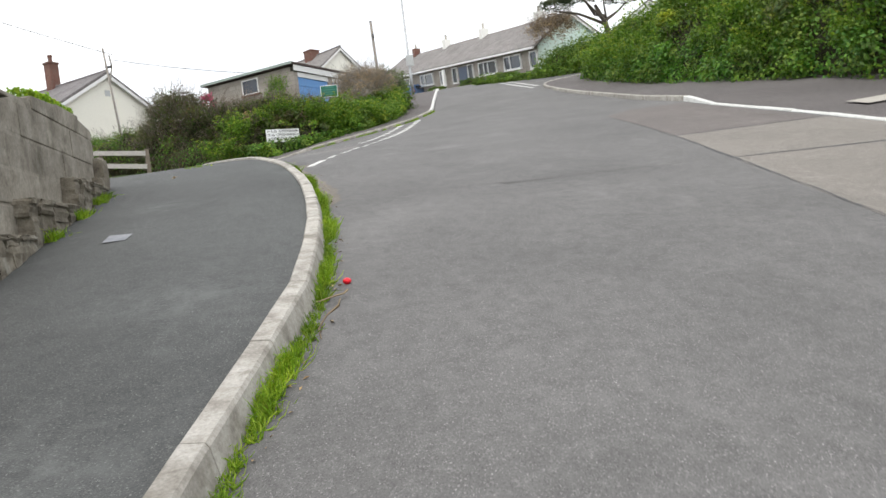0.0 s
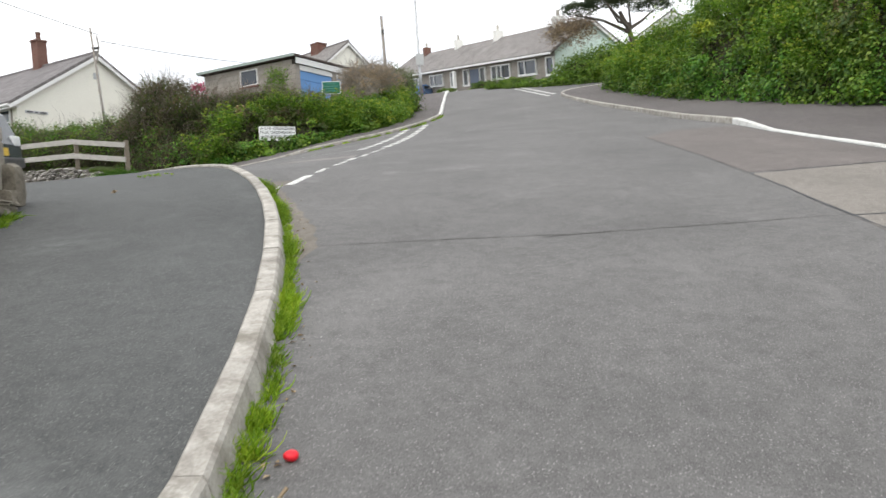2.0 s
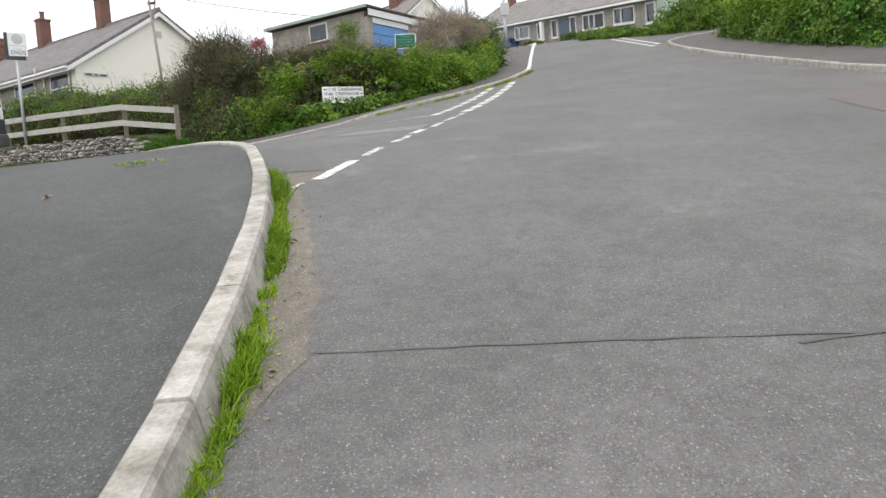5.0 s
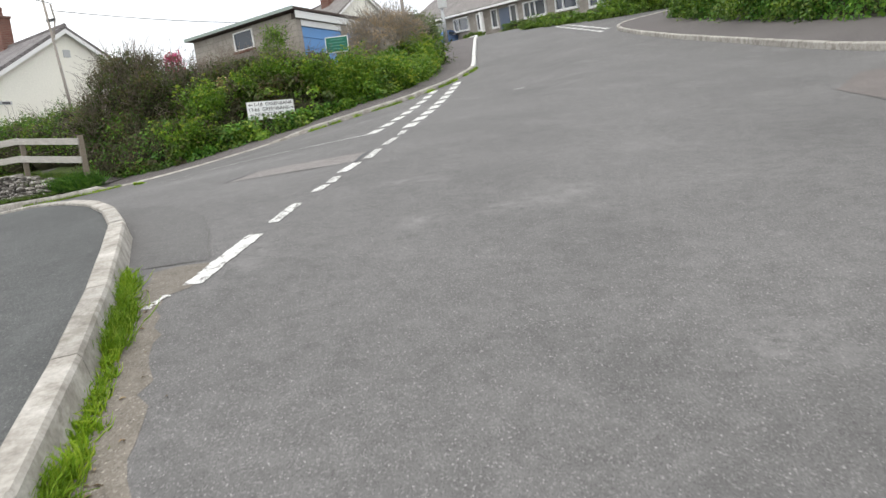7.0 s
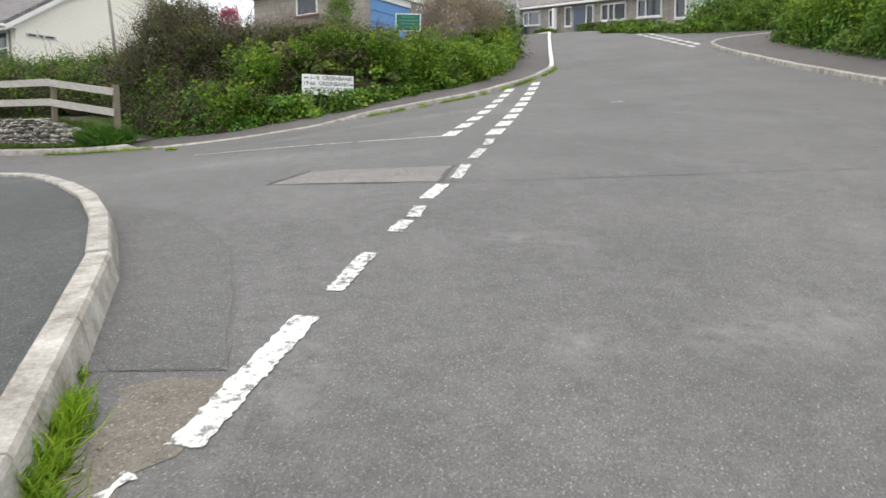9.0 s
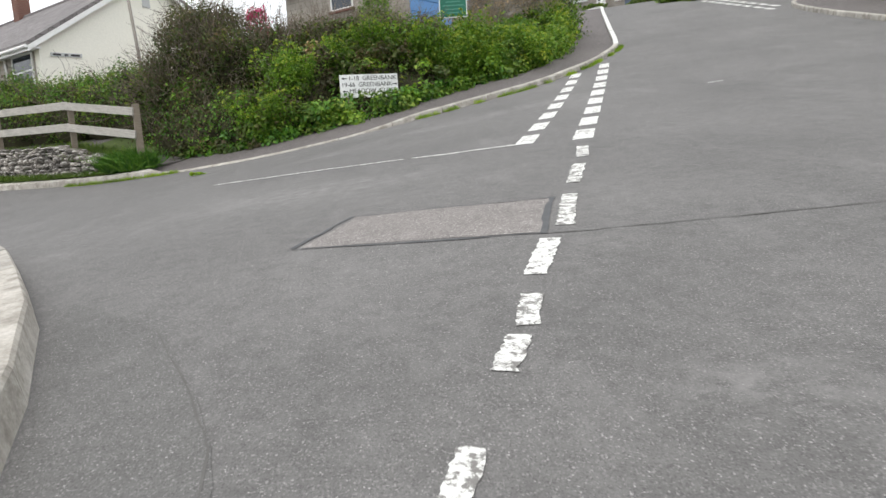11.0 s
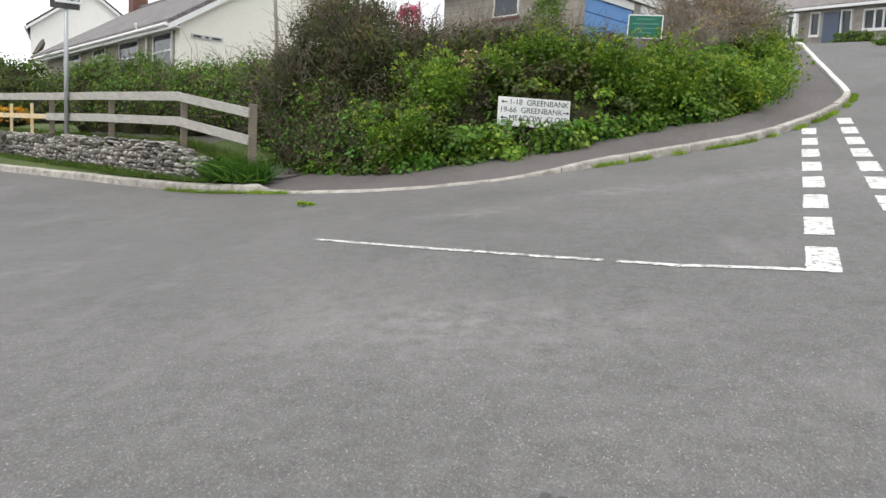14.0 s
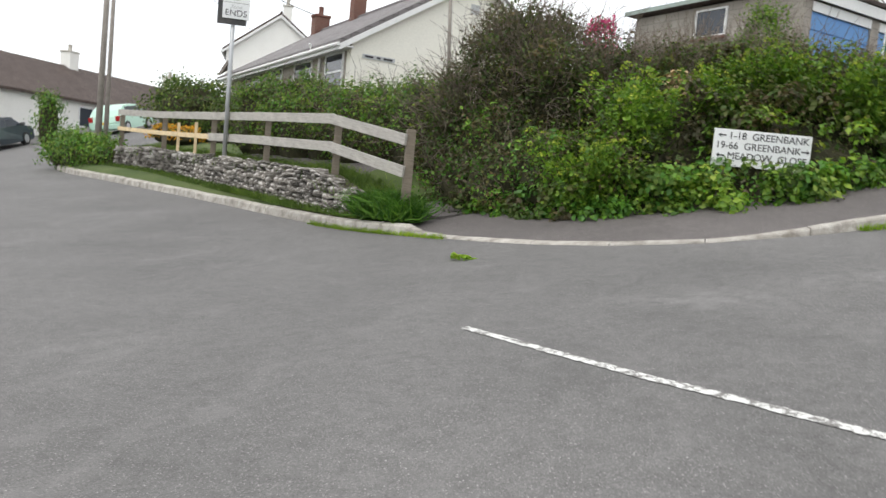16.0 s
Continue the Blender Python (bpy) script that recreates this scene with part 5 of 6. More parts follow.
# ---- signs and posts ----
def street_sign():
    a, b = Vector((-1.11, 20.38, 2.64)), Vector((0.0, 20.75, 2.635))
    yaw = math.degrees(math.atan2(b.y - a.y, b.x - a.x))
    w = (b - a).length
    root = thing("street_name_sign", pose(a.x + 0.02, a.y - 0.34, a.z - 0.02, 0, -math.degrees(math.atan2(b.z - a.z, w)), yaw), "white street name plate with black letters in the hedge", "street sign")
    part("plate", box(0, w, 0, 0.02, -0.44, 0, 0.006), M_SIGN_WHITE, root)
    for k, x in enumerate((0.15, w - 0.15)):
        part("post", box(x - 0.035, x + 0.035, 0.022, 0.09, -1.25, -0.05, 0.004), M_POST, root)
    for k, (txt, z, x) in enumerate((("1-18  GREENBANK", -0.075, w * 0.56), ("19-66  GREENBANK", -0.195, w * 0.46), ("MEADOW  CLOSE", -0.315, w * 0.56))):
        o = lettering("lettering", txt, 0.118, M_BLACK, root, pose(x, -0.002, z, 90, 0, 0))
    for x, z, s in ((0.1, -0.075, -1), (w - 0.07, -0.195, 1), (0.1, -0.315, -1)):
        bm = box(-0.045, 0.045, -0.003, 0, -0.008, 0.008)
        vs = [bm.verts.new((s * 0.055, yy, 0)) for yy in (-0.003, 0)] + [bm.verts.new((s * 0.02, yy, zz)) for zz in (0.026, -0.026) for yy in (-0.003, 0)]
        bm.faces.new((vs[0], vs[2], vs[4]))
        bm.faces.new((vs[1], vs[5], vs[3]))
        for i, j in ((0, 2), (2, 4), (4, 0)):
            bm.faces.new((vs[i], vs[j], vs[j + 1], vs[i + 1]))
        o = part("arrow", bm, M_BLACK, root)
        o.matrix_local = pose(x, -0.001, z)


street_sign()


def green_sign():
    a, b = Vector((1.15, 23.56, 4.6)), Vector((1.8, 23.47, 4.58))
    yaw = math.degrees(math.atan2(b.y - a.y, b.x - a.x))
    root = thing("green_sign", pose(a.x, a.y, a.z, 0, 1.5, yaw), "dark green white-bordered board on a post above the hedge", "sign")
    w, h = (b - a).length, 0.45
    part("border", box(0, w, 0, 0.025, -h, 0, 0.006), M_WHITE, root)
    part("face", box(0.022, w - 0.022, -0.006, 0, -h + 0.022, -0.022, 0.002), M_GREEN_SIGN, root)
    part("post", box(w / 2 - 0.04, w / 2 + 0.04, 0.027, 0.1, -2.4, -0.03, 0.005), M_POST, root)
    for k, (x0, x1) in enumerate(((0.16, 0.5), (0.08, 0.58), (0.14, 0.52), (0.2, 0.46))):
        part("text_bar", box(x0, x1, -0.009, -0.006, -0.1 - 0.085 * k, -0.075 - 0.085 * k), M_GREEN_TEXT, root)


green_sign()


def zone_sign():
    x, y, z0 = -10.0, 22.92, 1.75
    root = thing("speed_zone_sign", pose(x, y, z0, 0, 0, 32), "grey speed zone ends sign on a galvanised post", "road sign")
    part("post", tube([(0, 0, -0.5), (0, 0, 3.25)], 0.042, 14), M_STEEL, root, smooth=True)
    part("back_plate", box(-0.29, 0.25, -0.06, -0.045, 2.53, 3.32, 0.006), M_DARK, root)
    part("plate", box(-0.2, 0.3, -0.085, -0.065, 2.64, 3.32, 0.01), M_SIGN_WHITE, root)
    part("border", box(-0.17, 0.27, -0.089, -0.086, 2.93, 2.945), M_SIGN_GREY, root)
    lettering("lettering", "ENDS", 0.165, M_BLACK, root, pose(0.05, -0.087, 2.74, 90, 0, 0))
    lettering("lettering", "Zone", 0.1, M_SIGN_GREY, root, pose(0.05, -0.087, 2.86, 90, 0, 0))
    bm = bmesh.new()
    bmesh.ops.create_circle(bm, cap_ends=True, radius=0.15, segments=28)
    o = part("roundel", bm, M_SIGN_GREY, root)
    o.matrix_local = pose(0.05, -0.087, 3.13, 90, 0, 0)


zone_sign()


def wooden_pole(x, y, height, lean, label, r=0.13):
    z = gz(x, y)
    root = thing("telegraph_pole", pose(x, y, z - 0.5, lean[1], lean[0], 0), label, "telegraph pole", "telegraph poles")
    part("pole", tube([(0, 0, 0), (0, 0, height / 2), (0, 0, height)], [r, r * 0.85, r * 0.7], 12), M_POLE, root, smooth=True)
    part("pole_cap", tube([(0, 0, height), (0, 0, height + 0.04)], r * 0.8, 10), M_DARK, root)
    part("junction_box", box(-0.07, 0.07, -r - 0.1, -r + 0.02, height * 0.82, height * 0.82 + 0.25, 0.01), M_DARK, root)
    return root


wooden_pole(-21.8, 32.0, 9.5, (1, 0), "tall brown timber telegraph pole beyond the fence", 0.115)
wooden_pole(-25.7, 36.52, 9.5, (0.5, 0), "tall timber telegraph pole behind another", 0.1)


def wire(a, b, sag, r=0.012):
    a, b = Vector(a), Vector(b)
    pts = [a.lerp(b, k / 16) - Vector((0, 0, sag * 4 * (k / 16) * (1 - k / 16))) for k in range(17)]
    return solid("overhead_cable", tube(pts, r, 5), Matrix.Identity(4), M_WIRE, "thin black overhead cable against the sky", "cable", "overhead cables")


# ---- buildings ----
def window(parent, x0, x1, z0, z1, y, name="window", bars=(), frame=0.06, depth=0.05, sill=True):
    """A framed window on a wall that faces -y of its building."""
    w = part(name, box(x0, x1, y - 0.012, y - 0.002, z0, z1), M_GLASS, parent)
    for a, b, c, d in ((x0 - frame, x1 + frame, z1, z1 + frame), (x0 - frame, x1 + frame, z0 - frame, z0), (x0 - frame, x0, z0, z1), (x1, x1 + frame, z0, z1)):
        part("frame", box(a, b, y - depth, y - 0.001, c, d, 0.005), M_WHITE, w)
    for bx in bars:
        part("glazing_bar", box(bx - 0.025, bx + 0.025, y - depth, y - 0.013, z0, z1, 0.004), M_WHITE, w)
    if sill:
        part("sill", box(x0 - 0.1, x1 + 0.1, y - 0.12, y - 0.001, z0 - frame - 0.06, z0 - frame, 0.006), M_WHITE, w)
    return w


def chimney(parent, x, y, z0, z1, w, d, mat, pots=1):
    c = part("chimney", box(x - w / 2, x + w / 2, y - d / 2, y + d / 2, z0, z1), mat, parent)
    part("chimney_cap", box(x - w / 2 - 0.05, x + w / 2 + 0.05, y - d / 2 - 0.05, y + d / 2 + 0.05, z1, z1 + 0.1, 0.02), M_CONCRETE if mat is not M_BRICK else M_BRICK, c)
    for k in range(pots):
        yy = y + (k - (pots - 1) / 2) * 0.35
        part("chimney_pot", tube([(x, yy, z1 + 0.1), (x, yy, z1 + 0.3), (x, yy, z1 + 0.5)], [0.13, 0.11, 0.13], 10), M_BRICK if mat is M_BRICK else M_CONCRETE, c)
    return c


def gabled(parent, w, length, eaves, apex, wall_mat, roof_mat, over=0.3, base=-1.0, gable_mat=None):
    """Walls and a pitched roof: gables across x, ridge along y."""
    bm = prism([(0, base), (w, base), (w, eaves), (w / 2, apex), (0, eaves)], 0, length)
    part("wall", bm, wall_mat, parent)
    rise = (apex - eaves) / (w / 2)
    for s, x_out in ((1, -over), (-1, w + over)):
        x_e = -over if s > 0 else w + over
        prof = [(x_e, eaves - over * rise + 0.02), (w / 2, apex + 0.02), (w / 2, apex + 0.16), (x_e, eaves - over * rise + 0.16)]
        part("roof", prism(prof, -0.22, length + 0.22), roof_mat, parent)
        part("fascia", box(min(x_e, x_e + 0.03 * s) , max(x_e, x_e + 0.03 * s), -0.22, length + 0.22, eaves - over * rise - 0.14, eaves - over * rise + 0.018), M_WHITE, parent)
        part("gutter", tube([(x_e - 0.06 * s, -0.24, eaves - over * rise), (x_e - 0.06 * s, length + 0.24, eaves - over * rise)], 0.055, 10), M_WHITE, parent)
        for yy in (-0.225, length + 0.195):
            part("bargeboard", prism([(x_e, eaves - over * rise - 0.16), (w / 2, apex - 0.16), (w / 2, apex + 0.018), (x_e, eaves - over * rise + 0.018)], yy, yy + 0.03), M_WHITE, parent)
    part("ridge_tile", tube([(w / 2, -0.24, apex + 0.15), (w / 2, length + 0.24, apex + 0.15)], 0.09, 10), roof_mat, parent)


def frame_at(x, y, z, ax):
    """Local axes: x along the plan direction ax, y to its left."""
    a = Vector((*ax, 0)).normalized()
    b = Vector((-a.y, a.x, 0))
    return Matrix(((a.x, b.x, 0, x), (a.y, b.y, 0, y), (0, 0, 1, z), (0, 0, 0, 1)))


def bungalow():
    root = thing("bungalow", frame_at(-10.4, 28.73, 2.53, (0.66, 0.75)) @ Matrix.Scale(0.902, 4), "cream rendered bungalow with a grey slate roof and brick chimneys", "house")
    gabled(root, 8.1, 15, 3.0, 5.5, M_RENDER_CREAM, M_SLATE, 0.45, -2)
    chimney(root, 4.05, 4.2, 5.0, 6.9, 0.52, 0.5, M_BRICK, 1)
    chimney(root, 4.05, 9.8, 5.0, 6.9, 0.55, 0.5, M_BRICK, 1)
    chimney(root, 4.05, 14.4, 5.0, 6.3, 0.7, 0.6, M_BRICK, 1)
    part("soffit", box(-0.42, -0.002, -0.19, 15.1, 2.68, 2.72), M_WHITE, root)
    # porch side windows and piers, on the wall that faces -x
    part("front_panel", box(-0.03, -0.002, 0.35, 14, -0.6, 2.65), M_BLOCKWORK, root)
    for y0, y1 in ((0.5, 1.9), (3.3, 5.0), (6.5, 7.8), (9.5, 11.5)):
        w = part("window", box(-0.05, -0.032, y0, y1, 0.9, 2.6), M_GLASS, root)
        for a, b, c, d in ((y0 - 0.06, y1 + 0.06, 2.6, 2.67), (y0 - 0.06, y1 + 0.06, 0.83, 0.9), (y0 - 0.06, y0, 0.9, 2.6), (y1, y1 + 0.06, 0.9, 2.6)):
            part("frame", box(-0.08, -0.031, a, b, c, d, 0.004), M_WHITE, w)
        part("glazing_bar", box(-0.078, -0.052, y0, y1, 2.05, 2.11), M_WHITE, w)
    part("downpipe", tube([(-0.5, 2.3, 3.0), (-0.42, 2.35, 2.8), (-0.1, 2.4, 2.6), (-0.1, 2.4, 0.2)], 0.04, 8), M_WHITE, root)
    o = part("name_board", box(0.35, 1.4, -0.04, -0.003, 2.47, 2.59, 0.005), M_SIGN_GREY, root, "grey house name board with dark marks")
    for x0, x1 in ((0.42, 0.68), (0.8, 0.92), (1.02, 1.32)):
        part("text_bar", box(x0, x1, -0.044, -0.041, 2.5, 2.56), M_BLACK, o)
    part("air_vent", box(3.9, 4.2, -0.03, -0.003, 4.4, 4.7, 0.005), M_SIGN_GREY, root)
    dish = tube([(-0.75, 12.0, 2.9), (-0.8, 12.0, 2.95), (-0.9, 12.0, 3.0)], [0.04, 0.26, 0.4], 16)
    part("satellite_dish", dish, M_BARK, root)


bungalow()


def leaning_pole():
    x, y = -6.56, 26.2
    root = thing("telegraph_pole", pose(x, y, gz(x, y) - 0.3, 0, -4, 0), "thin leaning timber service pole in front of the bungalow gable", "telegraph pole", "telegraph poles")
    part("pole", tube([(0, 0, 0), (0, 0, 5.7)], [0.05, 0.035], 10), M_POLE, root, smooth=True)
    part("bracket", box(-0.05, 0.2, -0.03, 0.03, 4.9, 4.98), M_DARK, root)
    part("brace", tube([(0.04, 0, 4.4), (0.2, 0, 4.95), (0.18, 0, 5.4)], 0.028, 8), M_POLE, root)


leaning_pole()


def garage():
    a = radians(50)
    root = thing("garage", frame_at(0.44, 29.6, 4.0, (math.cos(a), math.sin(a))), "grey blockwork flat-roofed garage with a blue panelled door", "garage")
    h = 2.85
    w, ln = 5.6, 5.3
    part("wall", box(0.0, w, 0.15, ln, -1.2, h - 0.05), M_BLOCKWORK, root)
    part("door_pillar", box(-0.02, 0.25, -0.05, 0.149, -0.8, h - 0.3), M_BLOCKWORK, root)
    part("door_pillar", box(2.6, 2.95, -0.05, 0.149, -0.8, h - 0.3), M_BLOCKWORK, root)
    part("door_pillar", box(5.3, 5.6, -0.05, 0.149, -0.8, h - 0.3), M_BLOCKWORK, root)
    part("fascia", box(-0.1, w + 0.1, -0.16, -0.12, h - 0.28, h - 0.02, 0.005), M_WHITE, root)
    part("lintel_board", box(0.25, 2.6, -0.06, -0.02, h - 0.52, h - 0.3, 0.004), M_WHITE, root)
    door = part("garage_door", box(0.26, 2.59, 0.0, 0.05, 0.0, h - 0.52), M_BLUE, root, "blue painted panelled garage door")
    for k in range(6):
        part("panel", box(0.28, 2.57, -0.025, -0.001, 0.03 + 0.38 * k, 0.37 + 0.38 * k, 0.008), M_BLUE, door)
    part("handle", box(2.2, 2.3, -0.07, -0.026, 1.05, 1.2, 0.01), M_DARK, door)
    door2 = part("garage_door", box(2.96, 5.29, 0.0, 0.05, 0.0, h - 0.52), M_BLUE, root, "blue painted panelled garage door")
    part("lintel_board", box(2.95, 5.3, -0.06, -0.02, h - 0.52, h - 0.3, 0.004), M_WHITE, root)
    part("roof", box(-0.25, w + 0.2, -0.2, ln + 0.2, h, h + 0.1, 0.01), M_SLATE_DARK, root)
    part("roof_edge", box(-0.29, -0.251, -0.2, ln + 0.2, h + 0.0, h + 0.11), M_GREEN_EDGE, root)
    # side window on the wall that faces -x
    y0, y1, z0, z1 = 2.15, 3.05, h - 0.82, h - 0.2
    win = part("window", box(-0.02, -0.002, y0, y1, z0, z1), M_GLASS, root)
    for a0, b0, c0, d0 in ((y0 - 0.05, y1 + 0.05, z1, z1 + 0.05), (y0 - 0.05, y0, z0, z1), (y1, y1 + 0.05, z0, z1), (y0 - 0.05, y1 + 0.05, z0 - 0.05, z0)):
        part("frame", box(-0.05, -0.001, a0, b0, c0, d0, 0.004), M_WHITE, win)
    part("sill", box(-0.12, -0.001, y0 - 0.1, y1 + 0.1, z0 - 0.13, z0 - 0.051, 0.006), M_BRICK, win)
    for k in range(7):
        f = solid("picket_fence", box(-0.04, 0.04, -0.01, 0.01, 0, 0.95, 0.004), pose(0.9 + 0.16 * k, 27.9 + 0.12 * k, 3.7 + 0.02 * (k % 3), 0, 0, 35), M_RAIL, "grey weathered fence paling in front of the garage", "fence paling", "palings by the garage")


garage()


def back_house():
    root = thing("house", pose(2.82, 53.5, 8.8, 0, 0, 35), "cream gabled house with a grey roof behind the garage", "house", "houses on the hill")
    gabled(root, 6, 9, 2.5, 4.8, M_RENDER_CREAM, M_SLATE_LIGHT, 0.3, -6)
    chimney(root, 2.8, 3.2, 4.0, 5.3, 0.9, 0.9, M_BRICK, 0)


back_house()


def hill_terrace():
    """Bungalow terrace along the top of the road; its eaves climb with the hill."""
    a, b = Vector((14.95, 36.6, 6.15)), Vector((9.7, 63.4, 10.15))
    d = b - a
    flat = Vector((d.x, d.y)).normalized()
    length = math.hypot(d.x, d.y)
    climb = d.z / length
    # local y runs back along the facade; facade faces the road on the -x side
    n = Matrix(((flat.y, flat.x, 0, a.x), (-flat.x, flat.y, 0, a.y), (0, climb, 1, a.z), (0, 0, 0, 1)))
    root = thing("terrace_row", Matrix.Identity(4), "row of grey stone-clad bungalows with slate roofs stepping up the hill", "terrace house")
    eaves, apex, w = 2.3, 4.1, 5.0

    def put(name, bm, mat, parent=root, label=""):
        bmesh.ops.transform(bm, matrix=n, verts=bm.verts)
        return part(name, bm, mat, parent, label)

    put("wall", prism([(0, -2.5), (w, -2.5), (w, eaves), (w / 2, apex), (0, eaves)], 0, length), M_BLOCKWORK)
    put("roof", prism([(-0.35, eaves - 0.15), (w / 2, apex + 0.02), (w / 2, apex + 0.17), (-0.35, eaves)], -0.2, length + 0.2), M_SLATE_LIGHT)
    put("roof", prism([(w + 0.35, eaves - 0.15), (w / 2, apex + 0.02), (w / 2, apex + 0.17), (w + 0.35, eaves)], -0.2, length + 0.2), M_SLATE_LIGHT)
    put("gable_end", prism([(0.02, -2.5), (w - 0.02, -2.5), (w - 0.02, eaves), (w / 2, apex - 0.02), (0.02, eaves)], -0.03, -0.002), M_RENDER_GREEN, root, "pale green rendered gable end")
    put("bargeboard", prism([(w + 0.35, eaves - 0.3), (w / 2, apex - 0.13), (w / 2, apex + 0.015), (w + 0.35, eaves - 0.155)], -0.2, -0.16), M_WHITE)
    put("gutter", box(-0.45, -0.34, -0.2, length + 0.2, eaves - 0.2, eaves - 0.08, 0.01), M_WHITE)
    for k, y in enumerate((3.1, 10.9, 17.5, 24.0)):
        mat = M_RENDER_WHITE if k < 3 else M_BRICK
        c = put("chimney", box(w / 2 - 0.42, w / 2 + 0.12, y - 0.28, y + 0.28, apex - 0.6, apex + 0.62), mat)
        put("chimney_pot", tube([(w / 2 - 0.15, y, apex + 0.62), (w / 2 - 0.15, y, apex + 1.0)], 0.1, 8), M_CONCRETE, c)

    def opening(y0, y1, z0, z1, glass, bars, lower=True):
        o = put("window", box(-0.03, -0.002, y0, y1, z0, z1), glass)
        for p0, p1, q0, q1 in ((y0 - 0.08, y1 + 0.08, z1, z1 + 0.08), (y0 - 0.1, y1 + 0.1, z0 - 0.12, z0), (y0 - 0.08, y0, z0, z1), (y1, y1 + 0.08, z0, z1)):
            put("frame", box(-0.1, -0.001, p0, p1, q0, q1), M_WHITE, o)
        for bq in bars:
            put("glazing_bar", box(-0.09, -0.031, bq - 0.05, bq + 0.05, z0, z1), M_WHITE, o)

    for y0, y1, z0, z1, bars in ((0.1, 0.8, 1.05, 1.95, ()), (2.0, 4.0, 1.2, 1.95, (3.3,)), (5.2, 7.6, 1.15, 1.9, (6.3, 6.9)), (8.6, 9.3, 0.95, 1.95, ()), (11.2, 11.9, 0.95, 1.95, ()), (13.4, 14.1, 0.95, 1.9, ()),
                                 (15.6, 18.0, 1.15, 1.9, (17.2,)), (20.5, 22, 1.1, 1.85, ())):
        opening(y0, y1, z0, z1, M_GLASS, bars)
    put("front_door", box(-0.04, -0.002, 9.6, 10.9, 0.2, 1.95), M_NAVY, root, "navy blue recessed entrance between white windows")
    put("porch_post", box(-0.5, -0.3, 12.6, 12.9, -0.5, 1.98, 0.02), M_WHITE)
    put("garden_wall", box(-2.2, -1.95, 3, 12, -2.2, 0.1, 0.03), M_BLOCKWORK)
    return root


hill_terrace()


def gable_house():
    r2 = thing("house", pose(25.5, 48.5, 9.0, 0, 0, -28), "white rendered house with a grey roof behind the pine", "house", "houses on the hill")
    gabled(r2, 6, 9, 2.6, 4.4, M_RENDER_WHITE, M_SLATE, 0.25, -3)
    window(r2, 1.6, 2.5, 0.9, 2.0, 0)


gable_house()


def white_house():
    root = thing("house", frame_at(-31.6, 52.8, 2.6, (0.85, 0.53)), "tall white rendered gable house with white chimneys", "house", "houses on the hill")
    gabled(root, 6.6, 10, 6.4, 8.9, M_RENDER_WHITE, M_SLATE_DARK, 0.25, -2)
    chimney(root, 3.7, 1.6, 8.0, 9.8, 0.6, 0.5, M_RENDER_WHITE, 1)
    chimney(root, 3.4, 7.5, 8.0, 9.7, 0.6, 0.5, M_RENDER_WHITE, 1)
    window(root, 4.9, 5.7, 3.6, 4.5, 0)
    window(root, 6.3, 6.7, 5.6, 6.2, 0, sill=False)


white_house()


def left_terrace():
    a, b = Vector((-35.3, 36.0)), Vector((-38.0, 64.0))
    d = (b - a).normalized()
    root = thing("terrace_row", frame_at(a.x, a.y, 1.4, (-d.y * -1, d.x * -1)), "long low cream cottage row with a dark brown tiled roof", "terrace house")
    w, length, eaves, apex = 7.0, 30.0, 3.15, 5.2
    # the facade faces +x of the world: local x=w side
    part("wall", prism([(-w, -1), (0, -1), (0, eaves), (-w / 2, apex), (-w, eaves)], 0, length), M_RENDER_WHITE, root)
    for x0, s in ((0.35, 1), (-w - 0.35, -1)):
        part("roof", prism([(x0, eaves - 0.22), (-w / 2, apex), (-w / 2, apex + 0.16), (x0, eaves - 0.06)], -0.3, length + 0.3), M_SLATE_DARK, root)
    for y, mat in ((12.8, M_RENDER_WHITE), (23.5, M_RENDER_WHITE), (28, M_RENDER_WHITE)):
        chimney(root, -w / 2, y, apex - 0.5, apex + 1.0, 0.7, 0.8, mat, 1)
    for y0, z0 in ((2.0, 0.7), (9.6, 1.6), (13.5, 1.2), (20, 1.2)):
        g = part("window", box(0.002, 0.03, y0, y0 + 1.1, z0, z0 + 1.05), M_GLASS, root)
        for p0, p1, q0, q1 in ((y0 - 0.06, y0 + 1.16, z0 + 1.05, z0 + 1.12), (y0 - 0.06, y0 + 1.16, z0 - 0.08, z0), (y0 - 0.06, y0, z0, z0 + 1.05), (y0 + 1.1, y0 + 1.16, z0, z0 + 1.05)):
            part("frame", box(0.001, 0.07, p0, p1, q0, q1), M_WHITE, g)
    part("downpipe", tube([(0.08, 1.2, eaves - 0.2), (0.08, 1.2, -0.5)], 0.05, 8), M_DARK, root)


left_terrace()


